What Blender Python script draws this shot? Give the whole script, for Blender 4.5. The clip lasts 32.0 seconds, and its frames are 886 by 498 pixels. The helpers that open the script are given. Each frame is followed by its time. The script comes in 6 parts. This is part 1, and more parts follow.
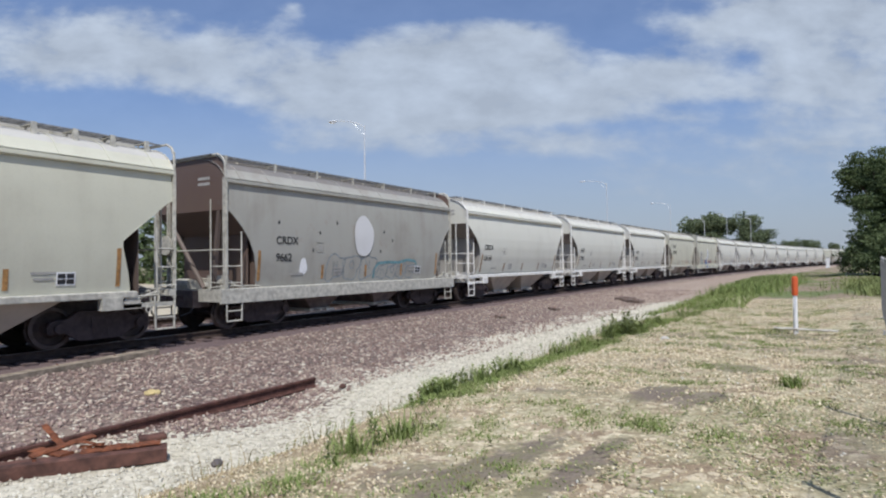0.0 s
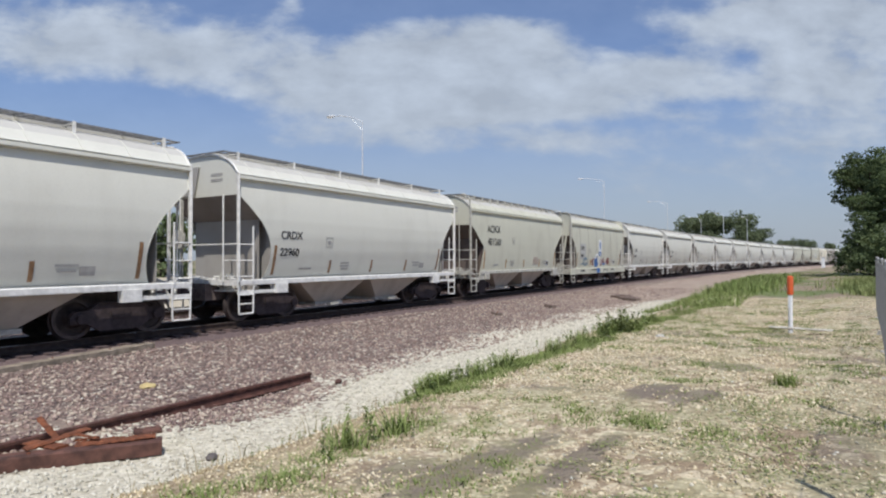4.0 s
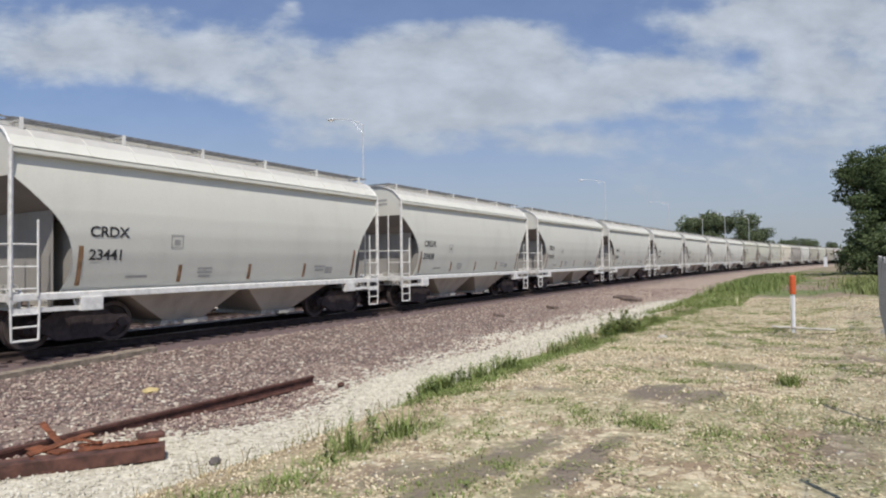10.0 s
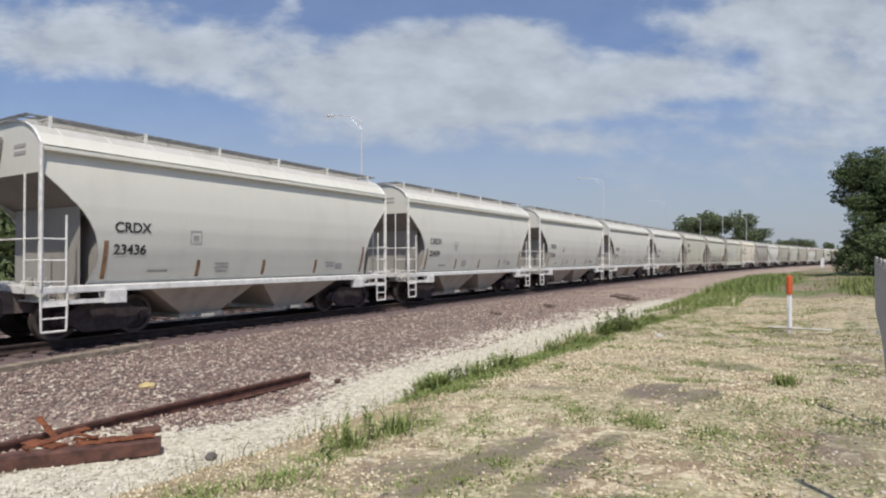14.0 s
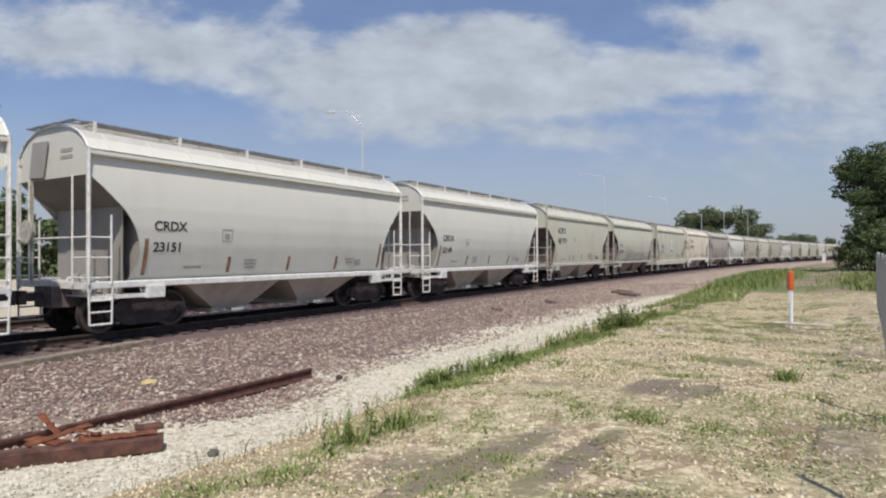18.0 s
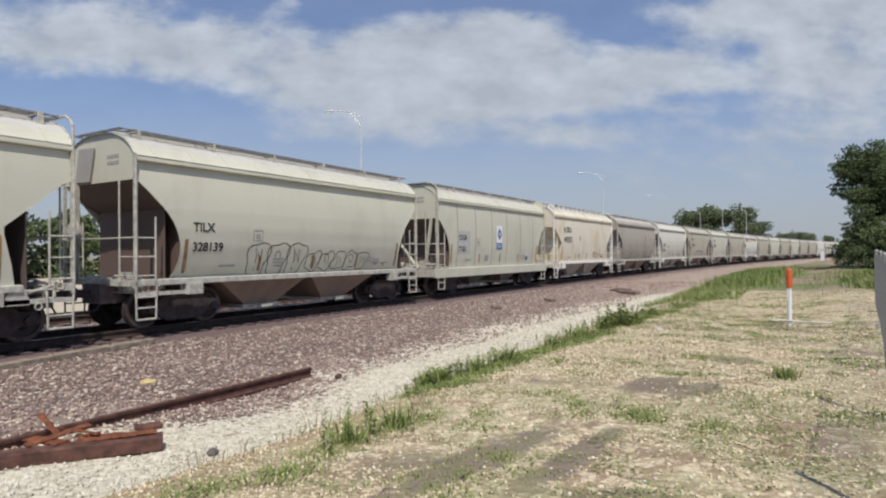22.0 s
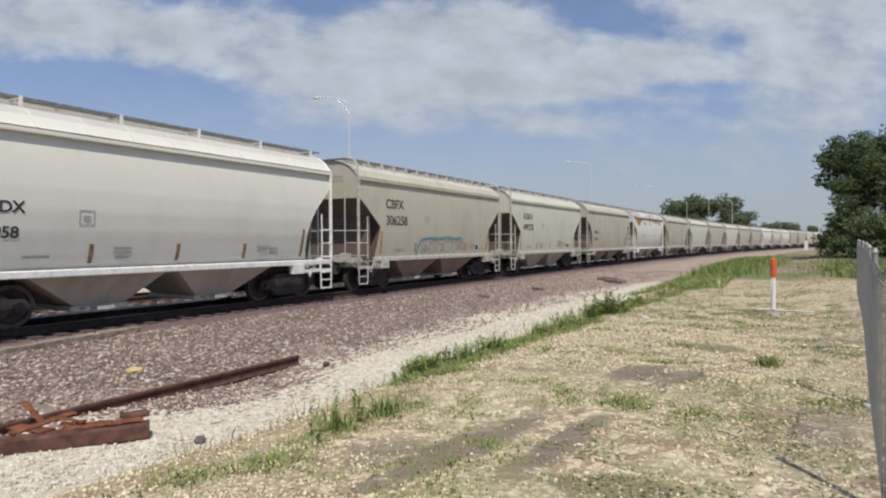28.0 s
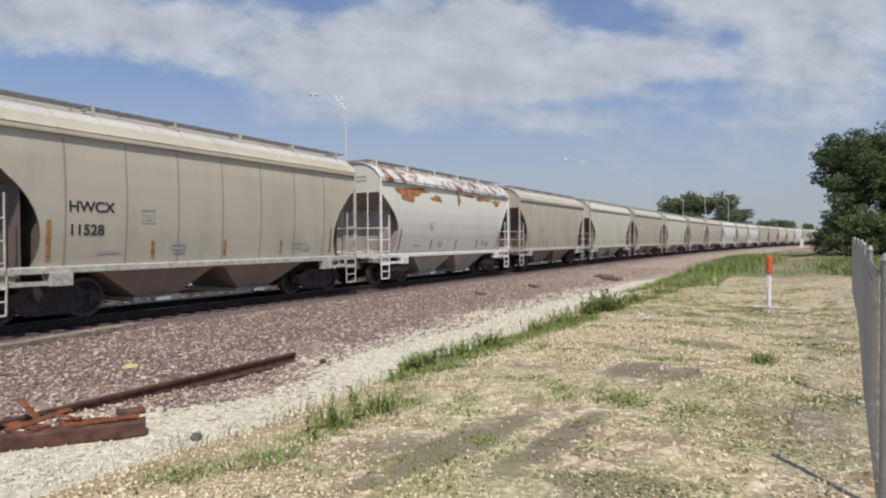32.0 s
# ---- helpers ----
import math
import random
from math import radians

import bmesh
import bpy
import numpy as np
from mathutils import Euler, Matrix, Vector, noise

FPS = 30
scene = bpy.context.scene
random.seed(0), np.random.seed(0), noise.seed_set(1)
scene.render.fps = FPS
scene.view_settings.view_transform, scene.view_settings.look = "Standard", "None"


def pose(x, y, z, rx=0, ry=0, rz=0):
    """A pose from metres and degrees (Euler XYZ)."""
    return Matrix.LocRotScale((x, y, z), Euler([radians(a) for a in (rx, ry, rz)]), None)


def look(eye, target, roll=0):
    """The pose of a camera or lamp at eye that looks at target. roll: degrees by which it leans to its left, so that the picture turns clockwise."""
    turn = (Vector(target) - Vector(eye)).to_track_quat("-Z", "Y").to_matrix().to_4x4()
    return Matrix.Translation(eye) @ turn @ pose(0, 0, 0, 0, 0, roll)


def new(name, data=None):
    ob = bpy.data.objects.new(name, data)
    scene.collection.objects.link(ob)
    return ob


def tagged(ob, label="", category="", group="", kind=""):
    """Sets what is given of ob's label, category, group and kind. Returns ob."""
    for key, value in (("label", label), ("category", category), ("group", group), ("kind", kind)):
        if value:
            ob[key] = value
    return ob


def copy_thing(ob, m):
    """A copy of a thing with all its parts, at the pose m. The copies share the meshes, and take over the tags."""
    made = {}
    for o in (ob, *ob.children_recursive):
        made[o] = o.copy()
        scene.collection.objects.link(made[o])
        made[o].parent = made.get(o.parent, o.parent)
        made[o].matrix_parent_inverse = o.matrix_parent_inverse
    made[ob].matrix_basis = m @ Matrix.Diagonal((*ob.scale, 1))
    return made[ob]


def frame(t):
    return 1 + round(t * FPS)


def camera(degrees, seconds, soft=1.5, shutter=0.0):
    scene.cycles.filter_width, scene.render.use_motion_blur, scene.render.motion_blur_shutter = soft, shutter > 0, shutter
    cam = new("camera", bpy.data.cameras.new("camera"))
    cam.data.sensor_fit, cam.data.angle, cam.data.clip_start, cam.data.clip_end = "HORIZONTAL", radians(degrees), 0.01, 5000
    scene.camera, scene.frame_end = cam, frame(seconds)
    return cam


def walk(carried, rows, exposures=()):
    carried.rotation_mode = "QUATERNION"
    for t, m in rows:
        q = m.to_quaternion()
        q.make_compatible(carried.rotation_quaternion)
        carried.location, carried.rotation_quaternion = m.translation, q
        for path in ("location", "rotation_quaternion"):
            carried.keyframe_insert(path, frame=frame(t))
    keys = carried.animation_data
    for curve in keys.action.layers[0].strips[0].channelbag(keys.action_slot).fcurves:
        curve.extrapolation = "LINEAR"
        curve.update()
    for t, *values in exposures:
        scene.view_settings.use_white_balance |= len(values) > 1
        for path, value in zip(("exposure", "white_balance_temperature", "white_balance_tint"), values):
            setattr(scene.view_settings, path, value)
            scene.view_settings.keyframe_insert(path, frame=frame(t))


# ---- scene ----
EYE = Vector((0.0, 0.0, 1.70))


def aim(yaw, pitch, roll):
    """The camera's pose from degrees: yaw to the left of +y, pitch up, roll."""
    a, b = radians(yaw), radians(pitch)
    way = Vector((-math.sin(a) * math.cos(b), math.cos(a) * math.cos(b), math.sin(b)))
    return look(EYE, EYE + way, roll)


cam = camera(72.7, 32.0, soft=2.15)
walk(cam, [(t, aim(yaw, pitch, roll)) for t, yaw, pitch, roll in (
    (0, 31.51, 1.36, -0.69), (0.5, 31.51, 1.32, -0.57), (1, 31.52, 1.29, -0.51), (1.5, 31.45, 1.24, -0.39), 
    (2, 31.37, 1.21, -0.52), (2.5, 31.40, 1.17, -0.53), (3, 31.36, 1.18, -0.67), (3.5, 31.28, 1.08, -0.41), 
    (5.5, 31.18, 0.86, 0.01), (6, 31.18, 0.81, -0.12), (6.5, 31.28, 0.69, -0.17), (7, 31.30, 0.63, -0.46), 
    (7.5, 31.22, 0.60, -0.66), (8, 31.00, 0.62, -0.34), (8.5, 30.99, 0.72, -0.73), (9, 31.09, 0.85, -0.52), 
    (9.5, 31.20, 1.13, -0.38), (10, 31.36, 1.20, -0.61), (10.5, 31.37, 1.17, -0.55), (11, 31.34, 1.17, -0.30), 
    (11.5, 31.27, 1.14, -0.50), (12, 31.24, 1.13, -0.21), (12.5, 31.24, 1.07, 0.07), (13, 31.25, 0.99, -0.12), 
    (13.5, 31.21, 1.00, -0.19), (14, 31.16, 0.95, -0.12), (14.5, 31.15, 0.89, -0.06), 
    (16.5, 31.06, 0.76, -0.02), (17, 31.15, 0.69, 0.02), (17.5, 31.19, 0.61, -0.12), (18, 31.26, 0.60, -0.27), 
    (18.5, 31.21, 0.65, -0.04), (19, 31.24, 0.63, -0.33), (19.5, 31.33, 0.59, -0.44), (20, 31.33, 0.59, -0.49), 
    (20.5, 31.33, 0.53, -0.50), (21, 31.31, 0.51, -0.42), (21.5, 31.23, 0.50, -0.30), (22, 31.16, 0.48, -0.43), 
    (22.5, 31.16, 0.45, -0.21), (23, 31.10, 0.34, -0.07), (23.5, 30.98, 0.25, 0.12), (24, 30.89, 0.11, 0.07), 
    (24.5, 30.85, 0.02, 0.10), (25, 30.79, -0.10, -0.02), (25.5, 30.65, -0.17, 0.02), 
    (27.5, 30.10, -0.56, -0.12), (28, 30.05, -0.63, -0.20), (28.5, 30.04, -0.66, -0.20), 
    (29, 30.02, -0.68, -0.20), (29.5, 29.97, -0.71, 0.02), (30, 29.87, -0.77, 0.02), 
    (30.5, 29.82, -0.79, -0.27), (31, 29.79, -0.85, -0.25), (31.5, 29.73, -0.86, -0.23), 
    (32, 29.74, -0.91, -0.12), 
)], exposures=((0, 0.0, 6300, 11), (6, 0.0, 6540, 11), (13, 0.0, 6700, 11.5), (25, 0.0, 6800, 12), (32, 0.0, 6820, 12)))

# ---- light ----
SUN_UP, SUN_FROM = 58.0, Vector((0.62, -0.78))
world = bpy.data.worlds.new("sky")
scene.world = world
world.use_nodes = True


def sky_nodes():
    nt = world.node_tree
    nt.nodes.clear()
    N, L = nt.nodes.new, nt.links.new
    out, bg = N("ShaderNodeOutputWorld"), N("ShaderNodeBackground")
    sky = N("ShaderNodeTexSky")
    sky.sky_type, sky.sun_disc = "NISHITA", False
    sky.sun_elevation, sky.sun_rotation = radians(SUN_UP), radians(141.5)
    sky.air_density, sky.dust_density, sky.ozone_density = 1.0, 1.2, 1.5
    bg.inputs["Strength"].default_value = 0.10
    co = N("ShaderNodeTexCoord")
    # clouds on a flat layer overhead: x/z, y/z of the view direction
    sep = N("ShaderNodeSeparateXYZ")
    L(co.outputs["Generated"], sep.inputs[0])

    def m(op, a, b=None, c=None):
        n = N("ShaderNodeMath")
        n.operation = op
        for i, v in enumerate((a, b, c)):
            if v is None:
                continue
            if isinstance(v, (int, float)):
                n.inputs[i].default_value = v
            else:
                L(v, n.inputs[i])
        return n.outputs[0]

    x, y, z = sep.outputs
    # the sky's own plan: bearings from the direction 31 degrees to the left of +y, in parts of the view's depth
    c, s = math.cos(radians(31.0)), math.sin(radians(31.0))
    ahead = m("MAXIMUM", m("ADD", m("MULTIPLY", x, -s), m("MULTIPLY", y, c)), 0.22)
    px = m("DIVIDE", m("ADD", m("MULTIPLY", x, c), m("MULTIPLY", y, s)), ahead)
    pv = m("DIVIDE", z, ahead)
    vec = N("ShaderNodeCombineXYZ")
    L(m("ADD", m("MULTIPLY", px, 2.9), m("MULTIPLY", pv, -0.5)), vec.inputs[0])
    L(m("ADD", m("MULTIPLY", pv, 5.4), m("MULTIPLY", px, 0.35)), vec.inputs[1])

    def fbm(scale, detail, rough, dist, zoff):
        n = N("ShaderNodeTexNoise")
        n.inputs["Scale"].default_value, n.inputs["Detail"].default_value = scale, detail
        n.inputs["Roughness"].default_value, n.inputs["Distortion"].default_value = rough, dist
        mp = N("ShaderNodeMapping")
        mp.inputs["Location"].default_value = (zoff, zoff * 0.7, 0)
        L(vec.outputs[0], mp.inputs[0])
        L(mp.outputs[0], n.inputs["Vector"])
        return n.outputs["Fac"]

    big, mid, fine = fbm(1.7, 5, 0.52, 0.2, 3.7), fbm(3.6, 7, 0.56, 0.15, 8.1), fbm(10.0, 5, 0.55, 0.1, 1.3)
    # the cloud bank: soft oval masses (bearing, height, half widths, weight)
    field = None
    for a0, e0, wa, we, k in ((-.68, .37, .17, .075, .62), (-.45, .36, .21, .065, .60), (-.29, .30, .25, .055, .58), (-.02, .335, .20, .09, .90), (.12, .365, .09, .03, .45), (-.08, .25, .31, .042, .45),
                              (.20, .29, .22, .07, .55), (.37, .31, .10, .03, .45), (.32, .464, .08, .018, .6), (.50, .42, .25, .05, .60), (.66, .40, .20, .10, .45), (.63, .316, .23, .085, .42), (.56, .24, .25, .07, .42),
                              (-.255, .435, .028, .022, .5), (-.14, .43, .09, .030, -.6), (-.35, .455, .09, .022, -.7), (.17, .435, .10, .022, -.8), (.06, .458, .17, .016, -.6), (.28, .375, .075, .030, -.55), (-.62, .26, .25, .045, -.55),
                              (-.44, .395, .05, .018, -.35), (.42, .42, .055, .016, -.4), (.50, .327, .035, .02, -.4), (-.19, .38, .045, .03, -.3), (.35, .166, .38, .056, -.1), (-.02, .437, .15, .024, -.9), (.10, .19, .30, .022, .42), (.42, .145, .28, .022, .42), (.60, .185, .16, .03, .45), (.02, .235, .12, .02, .35), (.25, .11, .3, .014, .3), (-.2, .205, .12, .016, .3), (.46, .255, .10, .014, -.35), (.24, .225, .16, .012, -.3)):
        dx, dy = m("DIVIDE", m("SUBTRACT", px, a0), wa), m("DIVIDE", m("SUBTRACT", pv, e0), we)
        r2 = m("ADD", m("MULTIPLY", dx, dx), m("MULTIPLY", dy, dy))
        g = m("MULTIPLY", m("POWER", 2.718, m("MULTIPLY", r2, -1.0)), k)
        field = g if field is None else m("ADD", field, g)
    dens = m("ADD", m("ADD", field, m("MULTIPLY", m("SUBTRACT", big, 0.5), 1.0)), m("ADD", m("MULTIPLY", m("SUBTRACT", mid, 0.5), 1.0), m("MULTIPLY", m("SUBTRACT", fine, 0.5), 0.35)))
    ramp = N("ShaderNodeMapRange")
    ramp.interpolation_type = "SMOOTHSTEP"
    ramp.inputs["From Min"].default_value, ramp.inputs["From Max"].default_value = 0.15, 0.82
    ramp.inputs["To Min"].default_value, ramp.inputs["To Max"].default_value = 0.16, 0.90
    L(dens, ramp.inputs["Value"])
    shade = N("ShaderNodeMapRange")
    shade.inputs["From Min"].default_value, shade.inputs["From Max"].default_value = 0.34, 0.70
    shade.inputs["To Min"].default_value, shade.inputs["To Max"].default_value = 0.90, 1.20
    L(mid, shade.inputs["Value"])
    white = N("ShaderNodeMix")
    white.data_type = "RGBA"
    white.blend_type = "MULTIPLY"
    white.inputs["Factor"].default_value = 1.0
    white.inputs["A"].default_value = (4.70, 5.32, 6.08, 1)
    L(shade.outputs[0], white.inputs["B"])
    haze = N("ShaderNodeMix")
    haze.data_type = "RGBA"
    L(ramp.outputs[0], haze.inputs["Factor"])
    tint = N("ShaderNodeMix")
    tint.data_type, tint.blend_type = "RGBA", "MULTIPLY"
    tint.inputs["Factor"].default_value = 1.0
    tint.inputs["B"].default_value = (0.78, 0.93, 1.20, 1)
    L(sky.outputs[0], tint.inputs["A"])
    L(tint.outputs["Result"], haze.inputs["A"])
    L(white.outputs["Result"], haze.inputs["B"])
    low = N("ShaderNodeMapRange")
    low.interpolation_type = "SMOOTHSTEP"
    for key, v in (("From Min", 0.0), ("From Max", 0.34), ("To Min", 0.80), ("To Max", 0.0)):
        low.inputs[key].default_value = v
    L(pv, low.inputs["Value"])
    murk = N("ShaderNodeMix")
    murk.data_type = "RGBA"
    L(low.outputs[0], murk.inputs["Factor"])
    L(haze.outputs["Result"], murk.inputs["A"])
    murk.inputs["B"].default_value = (3.85, 4.35, 5.02, 1)
    L(murk.outputs["Result"], bg.inputs["Color"])
    L(bg.outputs[0], out.inputs[0])


sky_nodes()
sun = new("sun", bpy.data.lights.new("sun", "SUN"))
sun.data.energy, sun.data.angle, sun.data.color = 4.2, radians(0.6), (1.0, 0.955, 0.88)
flat = SUN_FROM.normalized() * math.cos(radians(SUN_UP))
sun.matrix_world = look((flat.x * 60, flat.y * 60, 60 * math.sin(radians(SUN_UP))), (0, 0, 0))
scene.view_settings.exposure = 0.0

# ---- materials ----
def material(name, build):
    mat = bpy.data.materials.new(name)
    mat.use_nodes = True
    nt = mat.node_tree
    nt.nodes.clear()
    b = Nodes(nt)
    out = nt.nodes.new("ShaderNodeOutputMaterial")
    bsdf = nt.nodes.new("ShaderNodeBsdfPrincipled")
    nt.links.new(bsdf.outputs[0], out.inputs[0])
    build(b, bsdf)
    return mat


class Nodes:
    """Short names for the nodes that the materials use."""

    def __init__(self, nt):
        self.nt = nt

    def node(self, kind, **kw):
        n = self.nt.nodes.new(kind)
        for key, v in kw.items():
            self.put(n.inputs[key.replace("_", " ")], v)
        return n

    def put(self, sock, v):
        if isinstance(v, bpy.types.NodeSocket):
            self.nt.links.new(v, sock)
        else:
            sock.default_value = v

    def math(self, op, a, b=None, clamp=False):
        n = self.nt.nodes.new("ShaderNodeMath")
        n.operation, n.use_clamp = op, clamp
        self.put(n.inputs[0], a)
        if b is not None:
            self.put(n.inputs[1], b)
        return n.outputs[0]

    def pos(self, world=True):
        if world:
            return self.nt.nodes.new("ShaderNodeNewGeometry").outputs["Position"]
        return self.nt.nodes.new("ShaderNodeTexCoord").outputs["Object"]

    def scaled(self, vec, s, shift=None):
        n = self.nt.nodes.new("ShaderNodeMapping")
        self.put(n.inputs["Vector"], vec)
        n.inputs["Scale"].default_value = s if isinstance(s, tuple) else (s, s, s)
        if shift is not None:
            self.put(n.inputs["Location"], shift)
        return n.outputs[0]

    def noise(self, vec, scale, detail=4, rough=0.55, dist=0.0):
        n = self.node("ShaderNodeTexNoise", Vector=vec, Scale=scale, Detail=detail, Roughness=rough, Distortion=dist)
        return n.outputs["Fac"]

    def voronoi(self, vec, scale, out="Distance", feature="F1"):
        n = self.nt.nodes.new("ShaderNodeTexVoronoi")
        n.feature = feature
        self.put(n.inputs["Vector"], vec)
        n.inputs["Scale"].default_value = scale
        return n.outputs[out]

    def ramp(self, v, lo, hi, a=0.0, b=1.0):
        n = self.nt.nodes.new("ShaderNodeMapRange")
        n.interpolation_type = "SMOOTHSTEP"
        self.put(n.inputs["Value"], v)
        for key, x in (("From Min", lo), ("From Max", hi), ("To Min", a), ("To Max", b)):
            self.put(n.inputs[key], x)
        return n.outputs[0]

    def mix(self, f, a, b, mode="MIX"):
        n = self.nt.nodes.new("ShaderNodeMix")
        n.data_type, n.blend_type = "RGBA", mode
        self.put(n.inputs["Factor"], f)
        for key, v in (("A", a), ("B", b)):
            self.put(n.inputs[key], v if isinstance(v, bpy.types.NodeSocket) else (*v, 1.0))
        return n.outputs["Result"]

    def bump(self, h, strength=0.3, far=0.02):
        n = self.node("ShaderNodeBump", Height=h, Strength=strength, Distance=far)
        return n.outputs[0]

    def random(self):
        return self.nt.nodes.new("ShaderNodeObjectInfo").outputs["Random"]

    def island(self):
        return self.nt.nodes.new("ShaderNodeNewGeometry").outputs["Random Per Island"]


def paint(name, colour, dirt=(0.16, 0.13, 0.10), amount=0.35, rust=0.0, rough=0.6):
    """Weathered car paint: vertical streaks, blotches, a dusty lower edge and a little rust."""
    def build(b, s):
        o = b.pos(False)
        streak = b.noise(b.scaled(o, (2.6, 2.6, 0.30)), 1.0, 4, 0.5)
        blot = b.noise(b.scaled(o, 0.55), 1.0, 6, 0.6, 0.3)
        grain = b.noise(o, 22.0, 3, 0.6)
        d = b.ramp(b.math("ADD", b.math("MULTIPLY", streak, 0.32), b.math("MULTIPLY", blot, 0.75)), 0.46, 0.80)
        c = b.mix(b.math("MULTIPLY", d, amount), colour, dirt)
        c = b.mix(b.math("MULTIPLY", b.ramp(grain, 0.45, 0.75), 0.06), c, dirt)
        if rust:
            r = b.ramp(b.noise(b.scaled(o, (1.3, 1.3, 0.8)), 1.6, 8, 0.65, 0.4), 0.62 - 0.16 * rust, 0.72 - 0.1 * rust)
            c = b.mix(b.math("MULTIPLY", r, min(1.0, rust)), c, (0.20, 0.075, 0.028))
        b.put(s.inputs["Base Color"], c)
        b.put(s.inputs["Roughness"], b.ramp(d, 0, 1, rough, 0.75))
        b.put(s.inputs["Normal"], b.bump(b.math("ADD", b.math("MULTIPLY", blot, 1.0), b.math("MULTIPLY", grain, 0.06)), 0.25, 0.03))
    return material(name, build)


def plain(name, colour, rough=0.7, metal=0.0, spread=0.25, scale=8.0):
    """A worn surface of one colour with blotches and fine relief."""
    def build(b, s):
        o = b.pos(False)
        n = b.noise(o, scale, 6, 0.62, 0.2)
        f = b.noise(o, scale * 9, 3, 0.6)
        dark = tuple(x * (1 - 1.6 * spread) for x in colour)
        lite = tuple(min(1, x * (1 + spread)) for x in colour)
        c = b.mix(b.ramp(n, 0.3, 0.7), dark, lite)
        b.put(s.inputs["Base Color"], b.mix(b.math("MULTIPLY", f, 0.2), c, dark))
        b.put(s.inputs["Roughness"], rough)
        b.put(s.inputs["Metallic"], metal)
        b.put(s.inputs["Normal"], b.bump(b.math("ADD", n, b.math("MULTIPLY", f, 0.3)), 0.35, 0.01))
    return material(name, build)


def speckle(name, tones, rough=0.85):
    """Stones or leaves: every loose piece takes its own tone."""
    def build(b, s):
        n = b.nt.nodes.new("ShaderNodeValToRGB")
        n.color_ramp.interpolation = "CONSTANT"
        el = n.color_ramp.elements
        while len(el) < len(tones):
            el.new(0.5)
        for i, (e, t) in enumerate(zip(el, tones)):
            e.position, e.color = i / len(tones), (*t, 1)
        b.put(n.inputs[0], b.island())
        g = b.noise(b.pos(), 40.0, 2)
        b.put(s.inputs["Base Color"], b.mix(b.math("MULTIPLY", g, 0.35), n.outputs[0], tuple(0.5 * x for x in tones[0])))
        b.put(s.inputs["Roughness"], rough)
    return material(name, build)


def leaf(name, tones):
    def build(b, s):
        n = b.nt.nodes.new("ShaderNodeValToRGB")
        el = n.color_ramp.elements
        while len(el) < len(tones):
            el.new(0.5)
        for i, (e, t) in enumerate(zip(el, tones)):
            e.position, e.color = i / (len(tones) - 1), (*t, 1)
        b.put(n.inputs[0], b.island())
        b.put(s.inputs["Base Color"], n.outputs[0])
        b.put(s.inputs["Roughness"], 0.9)
        s.inputs["Specular IOR Level"].default_value = 0.15
        s.inputs["Subsurface Weight"].default_value = 0.0
        b.put(s.inputs["Transmission Weight"], 0.0)
    return material(name, build)


